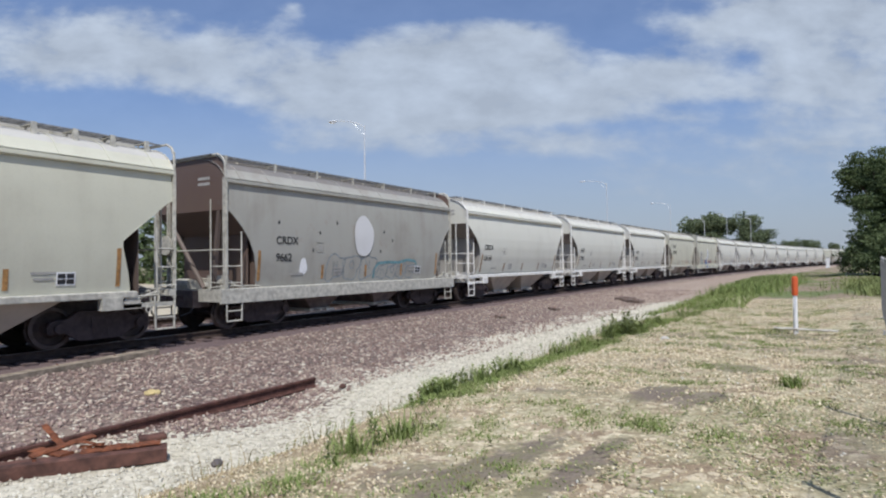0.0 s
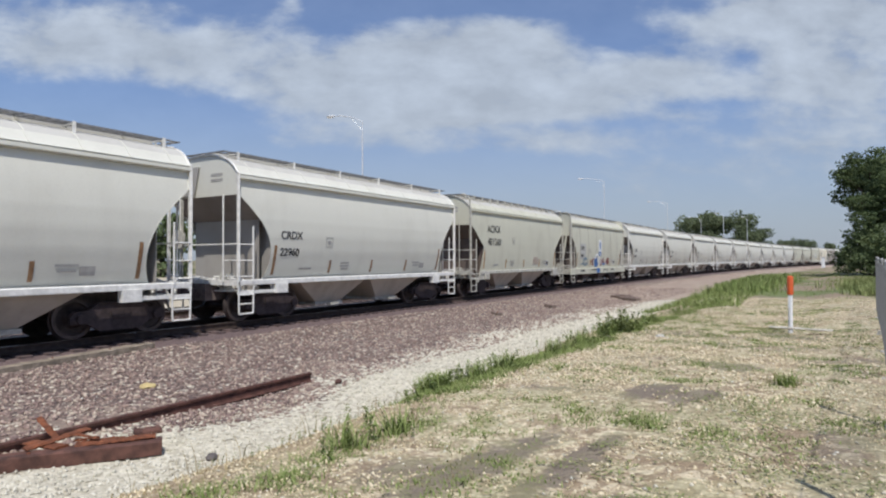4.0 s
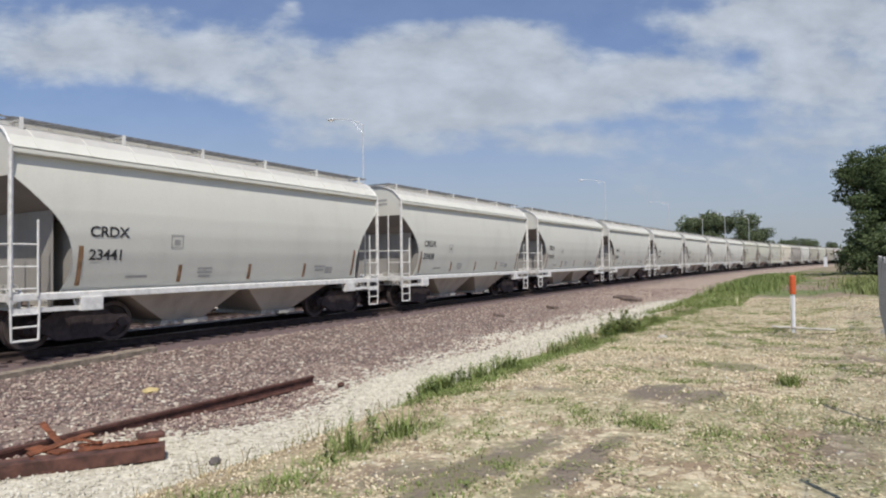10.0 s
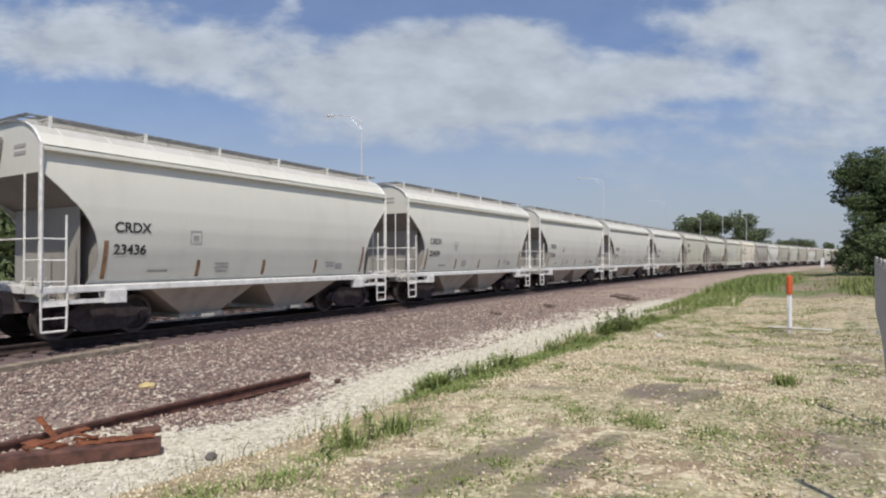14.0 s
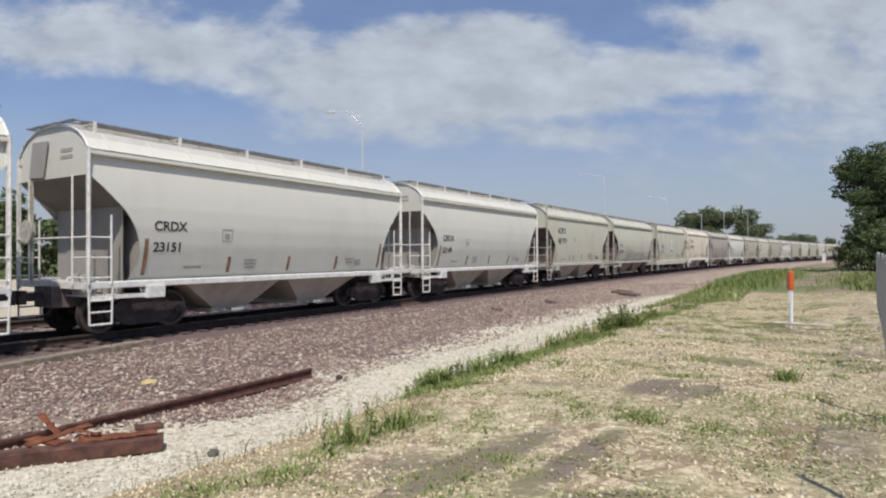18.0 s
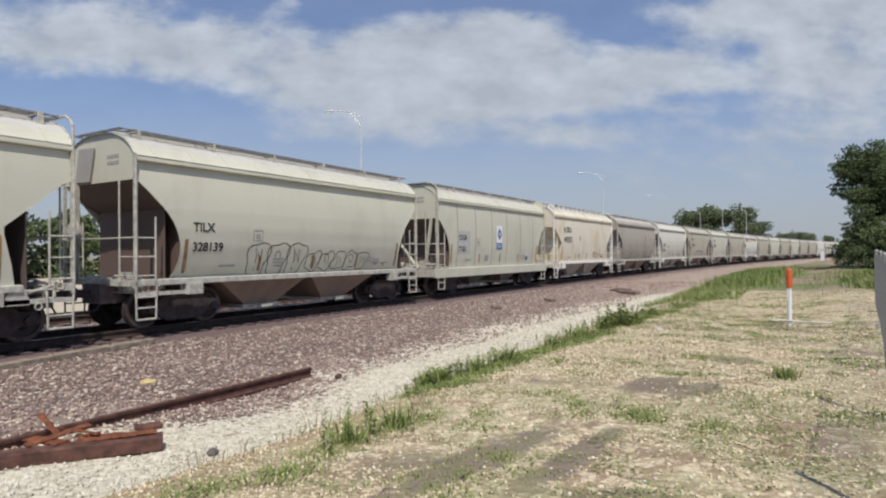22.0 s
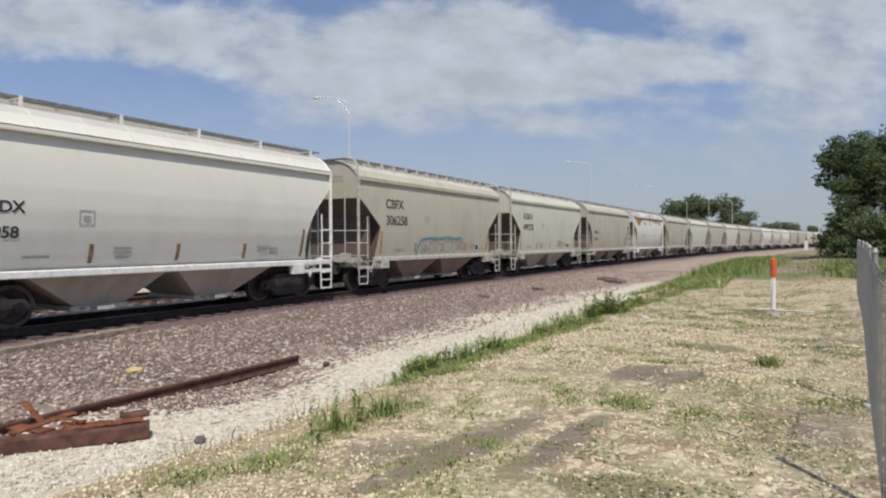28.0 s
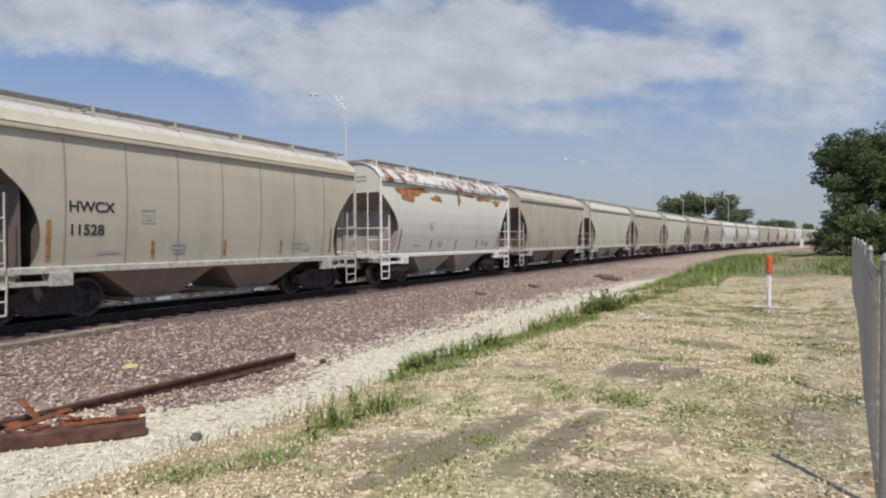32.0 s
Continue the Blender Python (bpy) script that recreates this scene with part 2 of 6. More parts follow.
M = dict(
    white=paint("white_car_paint", (0.615, 0.61, 0.54), amount=0.13),
    white_b=paint("light_grey_car_paint", (0.54, 0.535, 0.435), amount=0.22),
    beige=paint("beige_car_paint", (0.445, 0.42, 0.33), amount=0.30),
    tan=paint("dusty_tan_car_paint", (0.38, 0.35, 0.30), amount=0.5, rust=0.25),
    cream=paint("cream_car_paint", (0.70, 0.66, 0.54), dirt=(0.50, 0.36, 0.16), amount=0.75),
    grey=paint("old_grey_car_paint", (0.345, 0.34, 0.305), amount=0.45, rust=0.15),
    rusty=paint("white_paint_rusted_through", (0.60, 0.60, 0.58), amount=0.3, rust=1.0),
    # brown slope-sheet paint, darkened to carry the shade under the end overhang
    slope_shade=paint("shade_brown_slope_paint", (0.22, 0.19, 0.175), amount=0.35),
    roof=paint("dusty_grey_roof_paint", (0.50, 0.49, 0.45), amount=0.3),
    roof_dark=paint("dark_stained_roof_paint", (0.20, 0.19, 0.18), amount=0.5, rust=0.2),
    seam=paint("grimy_seam_paint", (0.30, 0.275, 0.235), dirt=(0.20, 0.13, 0.08), amount=0.6),
    patch=plain("grey_overpaint", (0.455, 0.455, 0.425), 0.7, spread=0.06),
    strip=plain("dull_brown_reflective_strip", (0.27, 0.15, 0.075), 0.6, spread=0.3),
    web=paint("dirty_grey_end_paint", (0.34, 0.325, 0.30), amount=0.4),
    bay=paint("dusty_bay_paint", (0.47, 0.42, 0.35), dirt=(0.14, 0.10, 0.08), amount=0.5),
    bay_brown=paint("rust_brown_bay_paint", (0.30, 0.22, 0.17), dirt=(0.12, 0.08, 0.06), amount=0.5),
    rail_white=plain("white_painted_steel", (0.72, 0.71, 0.67), 0.5, spread=0.12),
    rail_grey=plain("grey_painted_steel", (0.46, 0.445, 0.39), 0.55, spread=0.2),
    grating=plain("galvanised_grating", (0.24, 0.245, 0.25), 0.6, 0.15),
    truck=plain("greasy_cast_steel", (0.055, 0.040, 0.040), 0.75, 0.2, 0.3, 5.0),
    wheel=plain("worn_wheel_steel", (0.055, 0.041, 0.038), 0.65, 0.3, 0.3, 6.0),
    tread=plain("polished_wheel_rim", (0.10, 0.08, 0.075), 0.5, 0.5, 0.2, 6.0),
    under=plain("dirty_underframe_steel", (0.16, 0.125, 0.115), 0.8, 0.0, 0.3, 3.0),
    black=plain("black_stencil_paint", (0.025, 0.025, 0.028), 0.6, spread=0.1),
    faded=plain("faded_grey_stencil_paint", (0.36, 0.35, 0.33), 0.7, spread=0.1),
    orange=plain("orange_reflective_strip", (0.38, 0.20, 0.07), 0.5, spread=0.3),
    red_stencil=plain("faded_red_stencil_paint", (0.44, 0.31, 0.26), 0.7, spread=0.1),
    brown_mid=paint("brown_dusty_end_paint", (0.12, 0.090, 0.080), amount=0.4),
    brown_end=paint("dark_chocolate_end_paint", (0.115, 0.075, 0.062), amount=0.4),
    blot=paint("pale_blot_paint", (0.60, 0.60, 0.60), amount=0.15),
    thin_line=plain("thin_black_spray_line", (0.10, 0.095, 0.09), 0.7, spread=0.3),
    blue=plain("blue_sign_paint", (0.04, 0.14, 0.36), 0.5, spread=0.1),
    bone=plain("white_sign_paint", (0.78, 0.79, 0.80), 0.5, spread=0.06),
    teal=plain("teal_spray_paint", (0.14, 0.29, 0.32), 0.6),
    ultramarine=plain("blue_spray_paint", (0.06, 0.17, 0.42), 0.6),
    maroon=plain("maroon_spray_paint", (0.22, 0.05, 0.06), 0.6),
    dusty_pink=plain("dusty_pink_spray_paint", (0.36, 0.25, 0.25), 0.7),
    slate_blue=plain("slate_blue_spray_paint", (0.20, 0.30, 0.37), 0.7),
    track=plain("dark_track_rail_steel", (0.055, 0.036, 0.028), 0.8, 0.2, 0.3, 7.0),
    lamp=plain("pale_lamp_paint", (0.60, 0.62, 0.64), 0.45, 0.2, 0.1, 5.0),
    wire=plain("dull_fence_wire", (0.17, 0.17, 0.16), 0.7, 0.2, 0.15, 5.0),
    steel=plain("rusty_rail_steel", (0.115, 0.052, 0.040), 0.75, 0.3, 0.3, 7.0),
    bright=plain("polished_rail_head", (0.42, 0.38, 0.35), 0.35, 0.9, 0.2, 5.0),
    rust=plain("orange_rusted_iron", (0.19, 0.062, 0.026), 0.85, 0.1, 0.35, 9.0),
    slate_line=plain("blue_grey_spray_line", (0.24, 0.27, 0.29), 0.7, spread=0.2),
    orange_rust=plain("bright_orange_rust", (0.36, 0.16, 0.055), 0.85, 0.0, 0.35, 5.0),
    tie=plain("creosoted_tie_wood", (0.12, 0.085, 0.08), 0.9, 0.0, 0.35, 6.0),
    timber=plain("old_brown_timber", (0.105, 0.047, 0.034), 0.85, 0.0, 0.35, 6.0),
    plank=plain("weathered_pale_timber", (0.25, 0.205, 0.155), 0.9, 0.0, 0.3, 6.0),
    galv=plain("galvanised_steel", (0.30, 0.30, 0.295), 0.6, 0.3, 0.15, 5.0),
    concrete=plain("pale_concrete", (0.52, 0.50, 0.45), 0.9, 0.0, 0.15, 6.0),
    post=plain("white_plastic_post", (0.74, 0.74, 0.74), 0.5, 0.0, 0.05, 6.0),
    cap=plain("orange_plastic_cap", (0.62, 0.11, 0.03), 0.45, 0.0, 0.1, 6.0),
    bark=plain("dark_furrowed_bark", (0.07, 0.055, 0.042), 0.95, 0.0, 0.4, 4.0),
    leaf_dark=leaf("dark_green_leaves", ((0.062, 0.085, 0.040), (0.082, 0.115, 0.05), (0.115, 0.15, 0.066))),
    leaf_mid=leaf("mid_green_leaves", ((0.075, 0.10, 0.048), (0.10, 0.135, 0.06), (0.135, 0.17, 0.078))),
    # far trees: distance haze put into the leaf colour, paler than the near ones
    leaf_far=leaf("haze_pale_leaves", ((0.095, 0.12, 0.065), (0.12, 0.15, 0.08), (0.15, 0.18, 0.10))),
    weed=leaf("olive_weed_leaves", ((0.14, 0.175, 0.06), (0.19, 0.225, 0.085), (0.25, 0.265, 0.115))),
    grass=leaf("green_grass_blades", ((0.125, 0.175, 0.05), (0.19, 0.245, 0.078), (0.27, 0.30, 0.125))),
    straw=leaf("dry_straw_blades", ((0.22, 0.17, 0.08), (0.30, 0.24, 0.12), (0.16, 0.16, 0.06))),
    ballast=speckle("purple_grey_ballast_stone", ((0.245, 0.17, 0.143), (0.335, 0.245, 0.20), (0.175, 0.12, 0.11), (0.43, 0.335, 0.275), (0.28, 0.20, 0.17), (0.54, 0.455, 0.36))),
    chip=speckle("white_limestone_chip", ((0.53, 0.50, 0.405), (0.63, 0.60, 0.495), (0.44, 0.405, 0.32), (0.69, 0.66, 0.56))),
    pebble=speckle("tan_gravel_pebble", ((0.58, 0.485, 0.32), (0.71, 0.61, 0.42), (0.47, 0.385, 0.25), (0.77, 0.68, 0.50), (0.37, 0.30, 0.20), (0.65, 0.55, 0.37))),
)

# ---- the line of the track ----
RAIL = -0.05                      # height of the rail head
SIDE, START, RADIUS = 14.72, 12.58, 1161.0   # distance from the camera, where the bend begins, its radius
CENTRE = Vector((-SIDE + RADIUS, START))


def on_track(s, u=0.0):
    """The place s metres along the track and u metres to its right, and the track's turn there."""
    if s <= START:
        return -SIDE + u, s, 0.0
    a = (s - START) / RADIUS
    return CENTRE.x - (RADIUS - u) * math.cos(a), CENTRE.y + (RADIUS - u) * math.sin(a), a


SECTION_U = (-400, -40, -12, -8.5, -6.6, -2.6, 2.0, 3.4, 7.4, 9.4, 10.3, 11.6, 14.0, 400)
SECTION_Z = (-0.6, -0.6, -0.75, -0.45, -0.27, -0.27, -0.27, -0.36, -0.44, -0.42, -0.12, -0.02, 0.0, 0.0)


def ground_z(s, u):
    z = np.interp(u, SECTION_U, SECTION_Z)
    rise = np.clip((u - 14.6) / 1.2, 0, 1) * np.clip(s, 0, 24) * 0.007
    return z + rise


def ground_material():
    def build(b, sh):
        p = b.pos()
        sep = b.node("ShaderNodeSeparateXYZ", Vector=p)
        x, y = sep.outputs[0], sep.outputs[1]
        dx, dy = b.math("SUBTRACT", x, CENTRE.x), b.math("MAXIMUM", b.math("SUBTRACT", y, CENTRE.y), 0.0)
        r = b.math("SQRT", b.math("ADD", b.math("MULTIPLY", dx, dx), b.math("MULTIPLY", dy, dy)))
        u = b.math("SUBTRACT", RADIUS, r)
        wob = b.math("MULTIPLY", b.math("SUBTRACT", b.noise(p, 0.55, 5, 0.6), 0.5), 1.5)
        wob2 = b.math("MULTIPLY", b.math("SUBTRACT", b.noise(p, 3.0, 4, 0.6), 0.5), 0.6)
        uu = b.math("ADD", u, b.math("ADD", wob, wob2))
        fine, mid = b.noise(p, 28.0, 4, 0.65), b.noise(p, 2.2, 6, 0.62, 0.3)
        cell, cellc = b.voronoi(p, 17.0), b.voronoi(p, 17.0, "Color")
        tone = b.node("ShaderNodeSeparateColor", Color=cellc).outputs[0]
        # ballast: purple grey stones
        bal = b.mix(b.ramp(tone, 0.1, 0.95), (0.13, 0.088, 0.076), (0.36, 0.265, 0.215))
        bal = b.mix(b.ramp(cell, 0.25, 0.6, 0.0, 0.7), bal, (0.055, 0.04, 0.037))
        dust = b.ramp(b.math("ADD", b.noise(p, 0.8, 5, 0.65), b.ramp(u, 4.5, 7.8, 0.0, 0.16)), 0.56, 0.74)
        bal = b.mix(b.math("MULTIPLY", dust, 0.55), bal, (0.36, 0.285, 0.22))
        # crushed white stone
        gra = b.mix(b.ramp(tone, 0.0, 1.0), (0.44, 0.405, 0.315), (0.63, 0.59, 0.475))
        gra = b.mix(b.ramp(mid, 0.58, 0.8, 0.0, 0.5), gra, (0.30, 0.255, 0.20))
        # the lot: pale crushed stone in drifts over mauve-brown earth, with a film of weeds
        stone = b.mix(b.ramp(tone, 0.05, 0.9), (0.46, 0.37, 0.24), (0.82, 0.725, 0.51))
        stone = b.mix(b.ramp(cell, 0.30, 0.62, 0.0, 0.55), stone, (0.22, 0.17, 0.115))
        soil = b.mix(fine, (0.165, 0.12, 0.078), (0.33, 0.25, 0.158))
        drift = b.math("ADD", b.math("MULTIPLY", b.noise(p, 0.9, 6, 0.66, 0.5), 0.8), b.math("MULTIPLY", b.noise(p, 4.5, 5, 0.7, 0.4), 0.55))
        lot = b.mix(b.ramp(drift, 0.575, 0.70), soil, stone)
        big_cell = b.node("ShaderNodeSeparateColor", Color=b.voronoi(p, 9.0, "Color")).outputs[1]
        lot = b.mix(b.ramp(big_cell, 0.72, 0.95, 0.0, 0.55), lot, (0.72, 0.63, 0.45))
        pale = b.ramp(b.noise(p, 0.45, 6, 0.65), 0.50, 0.66)
        lot = b.mix(b.math("MULTIPLY", pale, 0.55), lot, b.mix(tone, (0.60, 0.51, 0.34), (0.84, 0.76, 0.56)))
        mud = b.ramp(b.noise(b.scaled(p, (1.0, 0.55, 1.0)), 0.75, 6, 0.65, 0.5), 0.58, 0.68)
        lot = b.mix(b.math("MULTIPLY", mud, 0.6), lot, (0.23, 0.18, 0.125))
        # muddy hollows and wheel ruts: centre, direction, half length, half width, depth of tone
        for mx, my, ux, uy, ra, rb, k in ((-2.4, 4.6, .2, .98, 1.3, 0.27, .95), (-1.68, 4.9, .13, .99, 1.0, 0.16, .9), (-1.68, 7.93, .35, .94, 0.65, 0.32, .97), (-1.18, 7.83, .41, .91, 0.6, 0.25, .85),
                                          (-1.08, 10.5, .79, -.61, 0.5, 0.4, .8), (-1.2, 12.9, 1.0, .05, 1.7, 0.45, .55), (-2.8, 7.55, 1.0, .25, 0.6, 0.2, .6), (0.3, 6.6, .2, .98, 1.0, 0.3, .5), (-0.2, 14.6, 1.0, .1, 1.5, 0.35, .5),
                                          (-1.3, 3.5, .3, .95, 0.6, 0.25, .6), (-1.05, 4.2, .9, .3, 0.45, 0.2, .9), (-2.9, 4.1, .5, .85, 0.5, 0.3, .7), (-0.4, 15.4, 1.0, .1, 1.1, 0.5, .8), (-2.2, 14.2, 1.0, .15, 1.6, 0.4, .6), (0.4, 11.6, 1.0, .2, 0.7, 0.35, .6), (-2.2, 10.6, .9, .4, 0.8, 0.25, .5)):
            qx, qy = b.math("SUBTRACT", b.math("ADD", x, b.math("MULTIPLY", wob2, 0.7)), mx), b.math("SUBTRACT", b.math("ADD", y, b.math("MULTIPLY", wob, 0.35)), my)
            ex = b.math("DIVIDE", b.math("ADD", b.math("MULTIPLY", qx, ux), b.math("MULTIPLY", qy, uy)), ra)
            ey = b.math("DIVIDE", b.math("SUBTRACT", b.math("MULTIPLY", qx, uy), b.math("MULTIPLY", qy, ux)), rb)
            r2 = b.math("ADD", b.math("MULTIPLY", ex, ex), b.math("MULTIPLY", ey, ey))
            soil = b.mix(fine, (0.125, 0.10, 0.078), (0.215, 0.175, 0.135))
            lot = b.mix(b.ramp(b.math("ADD", r2, b.math("MULTIPLY", b.math("SUBTRACT", b.noise(p, 5.0, 5, 0.7), 0.5), 2.6)), 0.45, 1.35, k, 0.0), lot, soil)
        weed = b.ramp(b.math("ADD", b.noise(p, 0.9, 6, 0.7, 0.4), b.math("MULTIPLY", b.noise(p, 7.0, 4, 0.7), 0.35)), 0.585, 0.75)
        lot = b.mix(b.math("MULTIPLY", weed, 0.55), lot, (0.19, 0.185, 0.085))
        field = b.mix(b.ramp(mid, 0.3, 0.7), (0.085, 0.12, 0.035), (0.17, 0.20, 0.075))
        field = b.mix(b.ramp(b.noise(p, 0.16, 5, 0.6), 0.43, 0.54, 0.0, 0.9), field, (0.26, 0.195, 0.14))
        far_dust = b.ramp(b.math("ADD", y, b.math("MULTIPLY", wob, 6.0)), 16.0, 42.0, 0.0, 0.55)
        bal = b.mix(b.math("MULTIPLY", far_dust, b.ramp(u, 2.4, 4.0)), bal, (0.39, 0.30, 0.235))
        tongue = b.math("MULTIPLY", b.ramp(y, 4.4, 5.6), b.ramp(y, 6.6, 8.3, 1.0, 0.0))
        shift = b.math("SUBTRACT", b.math("ADD", b.math("MULTIPLY", b.ramp(y, 27.0, 36.0), 2.6), b.math("MULTIPLY", tongue, 0.85)), b.math("MULTIPLY", b.ramp(y, 9.0, 16.0), 0.35))
        edge = b.math("SUBTRACT", uu, shift)
        mixed = b.mix(b.ramp(b.math("ADD", tone, b.math("MULTIPLY", b.ramp(edge, 6.4, 8.1), 0.9)), 0.85, 1.0), bal, gra)
        c = b.mix(b.ramp(edge, 7.3, 8.3), mixed, gra)
        earth = b.mix(fine, (0.25, 0.19, 0.115), (0.47, 0.38, 0.25))
        c = b.mix(b.ramp(uu, 9.5, 9.9), c, earth)
        c = b.mix(b.ramp(uu, 10.2, 10.8), c, lot)
        c = b.mix(b.math("MULTIPLY", b.ramp(b.math("ADD", y, b.math("MULTIPLY", wob, 3.0)), 27.0, 31.0), b.ramp(u, 8.6, 9.8)), c, field)
        # the far side of the line: a second bed, then pale dust and grass
        c = b.mix(b.ramp(uu, -9.6, -8.6, 1.0, 0.0), c, b.mix(0.45, gra, earth))
        c = b.mix(b.ramp(uu, -90.0, -60.0, 1.0, 0.0), c, field)
        # a darker strip along the track, about 2.1 m to each side
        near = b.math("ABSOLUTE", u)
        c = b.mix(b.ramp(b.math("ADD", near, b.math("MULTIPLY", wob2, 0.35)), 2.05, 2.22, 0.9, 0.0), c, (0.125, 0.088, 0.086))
        # darker brown ballast right of the track, gone by about y = 8.5
        brown_edge = b.math("MULTIPLY", b.ramp(b.math("ADD", u, b.math("MULTIPLY", wob2, 1.2)), 2.7, 4.0, 1.0, 0.0), b.ramp(b.math("ADD", y, wob), 3.5, 8.5, 1.0, 0.0))
        c = b.mix(b.math("MULTIPLY", brown_edge, b.ramp(u, 1.6, 2.2, 0.0, 0.7)), c, b.mix(tone, (0.085, 0.06, 0.052), (0.19, 0.14, 0.115)))
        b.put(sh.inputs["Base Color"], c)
        b.put(sh.inputs["Roughness"], 0.95)
        h = b.math("ADD", b.math("MULTIPLY", b.math("SUBTRACT", 0.6, cell), 0.8), b.math("ADD", b.math("MULTIPLY", fine, 0.35), mid))
        b.put(sh.inputs["Normal"], b.bump(h, 0.7, 0.035))
    return material("ground_surface", build)

# ---- mesh tools ----
class Shape:
    """Collects faces for one mesh."""

    def __init__(self):
        self.v, self.f = [], []

    def add(self, verts, faces):
        n = len(self.v)
        self.v += [tuple(p) for p in verts]
        self.f += [tuple(i + n for i in face) for face in faces]
        return self

    def box(self, x0, x1, y0, y1, z0, z1, m=None):
        c = [Vector((x, y, z)) for z in (z0, z1) for y in (y0, y1) for x in (x0, x1)]
        if m is not None:
            c = [m @ p for p in c]
        return self.add(c, [(0, 2, 3, 1), (4, 5, 7, 6), (0, 1, 5, 4), (2, 6, 7, 3), (0, 4, 6, 2), (1, 3, 7, 5)])

    def rod(self, a, b, r, n=6, r2=None):
        a, b = Vector(a), Vector(b)
        d = (b - a).normalized()
        e = d.orthogonal().normalized()
        g = d.cross(e)
        r2 = r if r2 is None else r2
        ring = [(math.cos(2 * math.pi * i / n), math.sin(2 * math.pi * i / n)) for i in range(n)]
        v = [a + (e * c + g * s) * r for c, s in ring] + [b + (e * c + g * s) * r2 for c, s in ring]
        f = [(i, (i + 1) % n, n + (i + 1) % n, n + i) for i in range(n)]
        return self.add(v, f + [tuple(range(n))[::-1], tuple(range(n, 2 * n))])

    def pipe(self, pts, r, n=6):
        for a, b in zip(pts, pts[1:]):
            self.rod(a, b, r, n)
        return self

    def prism(self, outline, axis, a, b):
        """An outline of pairs in the two other axes, drawn from a to b along axis."""
        def at(p, t):
            q = list(p)
            q.insert("xyz".index(axis), t)
            return q
        n = len(outline)
        v = [at(p, a) for p in outline] + [at(p, b) for p in outline]
        return self.add(v, [(i, (i + 1) % n, n + (i + 1) % n, n + i) for i in range(n)] + [tuple(range(n))[::-1], tuple(range(n, 2 * n))])

    def sheet(self, rows, thick=None):
        """A surface through rows of points; thick: a vector by which its back lies behind."""
        n, m = len(rows), len(rows[0])
        flatv = [Vector(p) for row in rows for p in row]
        f = [(i * m + j, i * m + j + 1, (i + 1) * m + j + 1, (i + 1) * m + j) for i in range(n - 1) for j in range(m - 1)]
        if thick is None:
            return self.add(flatv, f)
        t, k = Vector(thick), n * m
        back = [tuple(i + k for i in q[::-1]) for q in f]
        rim = [i for i in range(m)] + [i * m + m - 1 for i in range(1, n)] + [(n - 1) * m + j for j in range(m - 2, -1, -1)] + [i * m for i in range(n - 2, 0, -1)]
        edge = [(rim[(i + 1) % len(rim)], rim[i], rim[i] + k, rim[(i + 1) % len(rim)] + k) for i in range(len(rim))]
        return self.add(flatv + [p + t for p in flatv], f + back + edge)

    def mesh(self, name, mat, smooth=False):
        me = bpy.data.meshes.new(name)
        me.from_pydata(self.v, [], self.f)
        me.materials.append(mat)
        bm = bmesh.new()
        bm.from_mesh(me)
        bmesh.ops.recalc_face_normals(bm, faces=bm.faces)
        bm.to_mesh(me)
        bm.free()
        if smooth:
            me.polygons.foreach_set("use_smooth", [True] * len(me.polygons))
            me.set_sharp_from_angle(angle=radians(38))
        return me


def part(name, shape, material, parent, label="", smooth=False, m=None):
    me = shape.mesh(name, material, smooth) if isinstance(shape, Shape) else shape
    ob = new(name, me)
    ob.parent = parent
    if m is not None:
        ob.matrix_basis = m
    return tagged(ob, label)


def thing(name, label, category, group="", m=None):
    ob = tagged(new(name), label, category, group)
    ob.empty_display_size = 0.2
    if m is not None:
        ob.matrix_basis = m
    return ob


def mass(name, verts, faces, mat, label, category, kind="stuff", smooth=False):
    """Many small loose pieces as one mesh, from arrays."""
    me = bpy.data.meshes.new(name)
    me.vertices.add(len(verts))
    me.vertices.foreach_set("co", np.asarray(verts, np.float32).ravel())
    k = faces.shape[1]
    me.loops.add(faces.size)
    me.polygons.add(len(faces))
    me.loops.foreach_set("vertex_index", np.asarray(faces, np.int32).ravel())
    me.polygons.foreach_set("loop_start", np.arange(0, faces.size, k, dtype=np.int32))
    me.update(calc_edges=True)
    me.validate()
    me.materials.append(mat)
    return tagged(new(name, me), label, category, kind=kind)


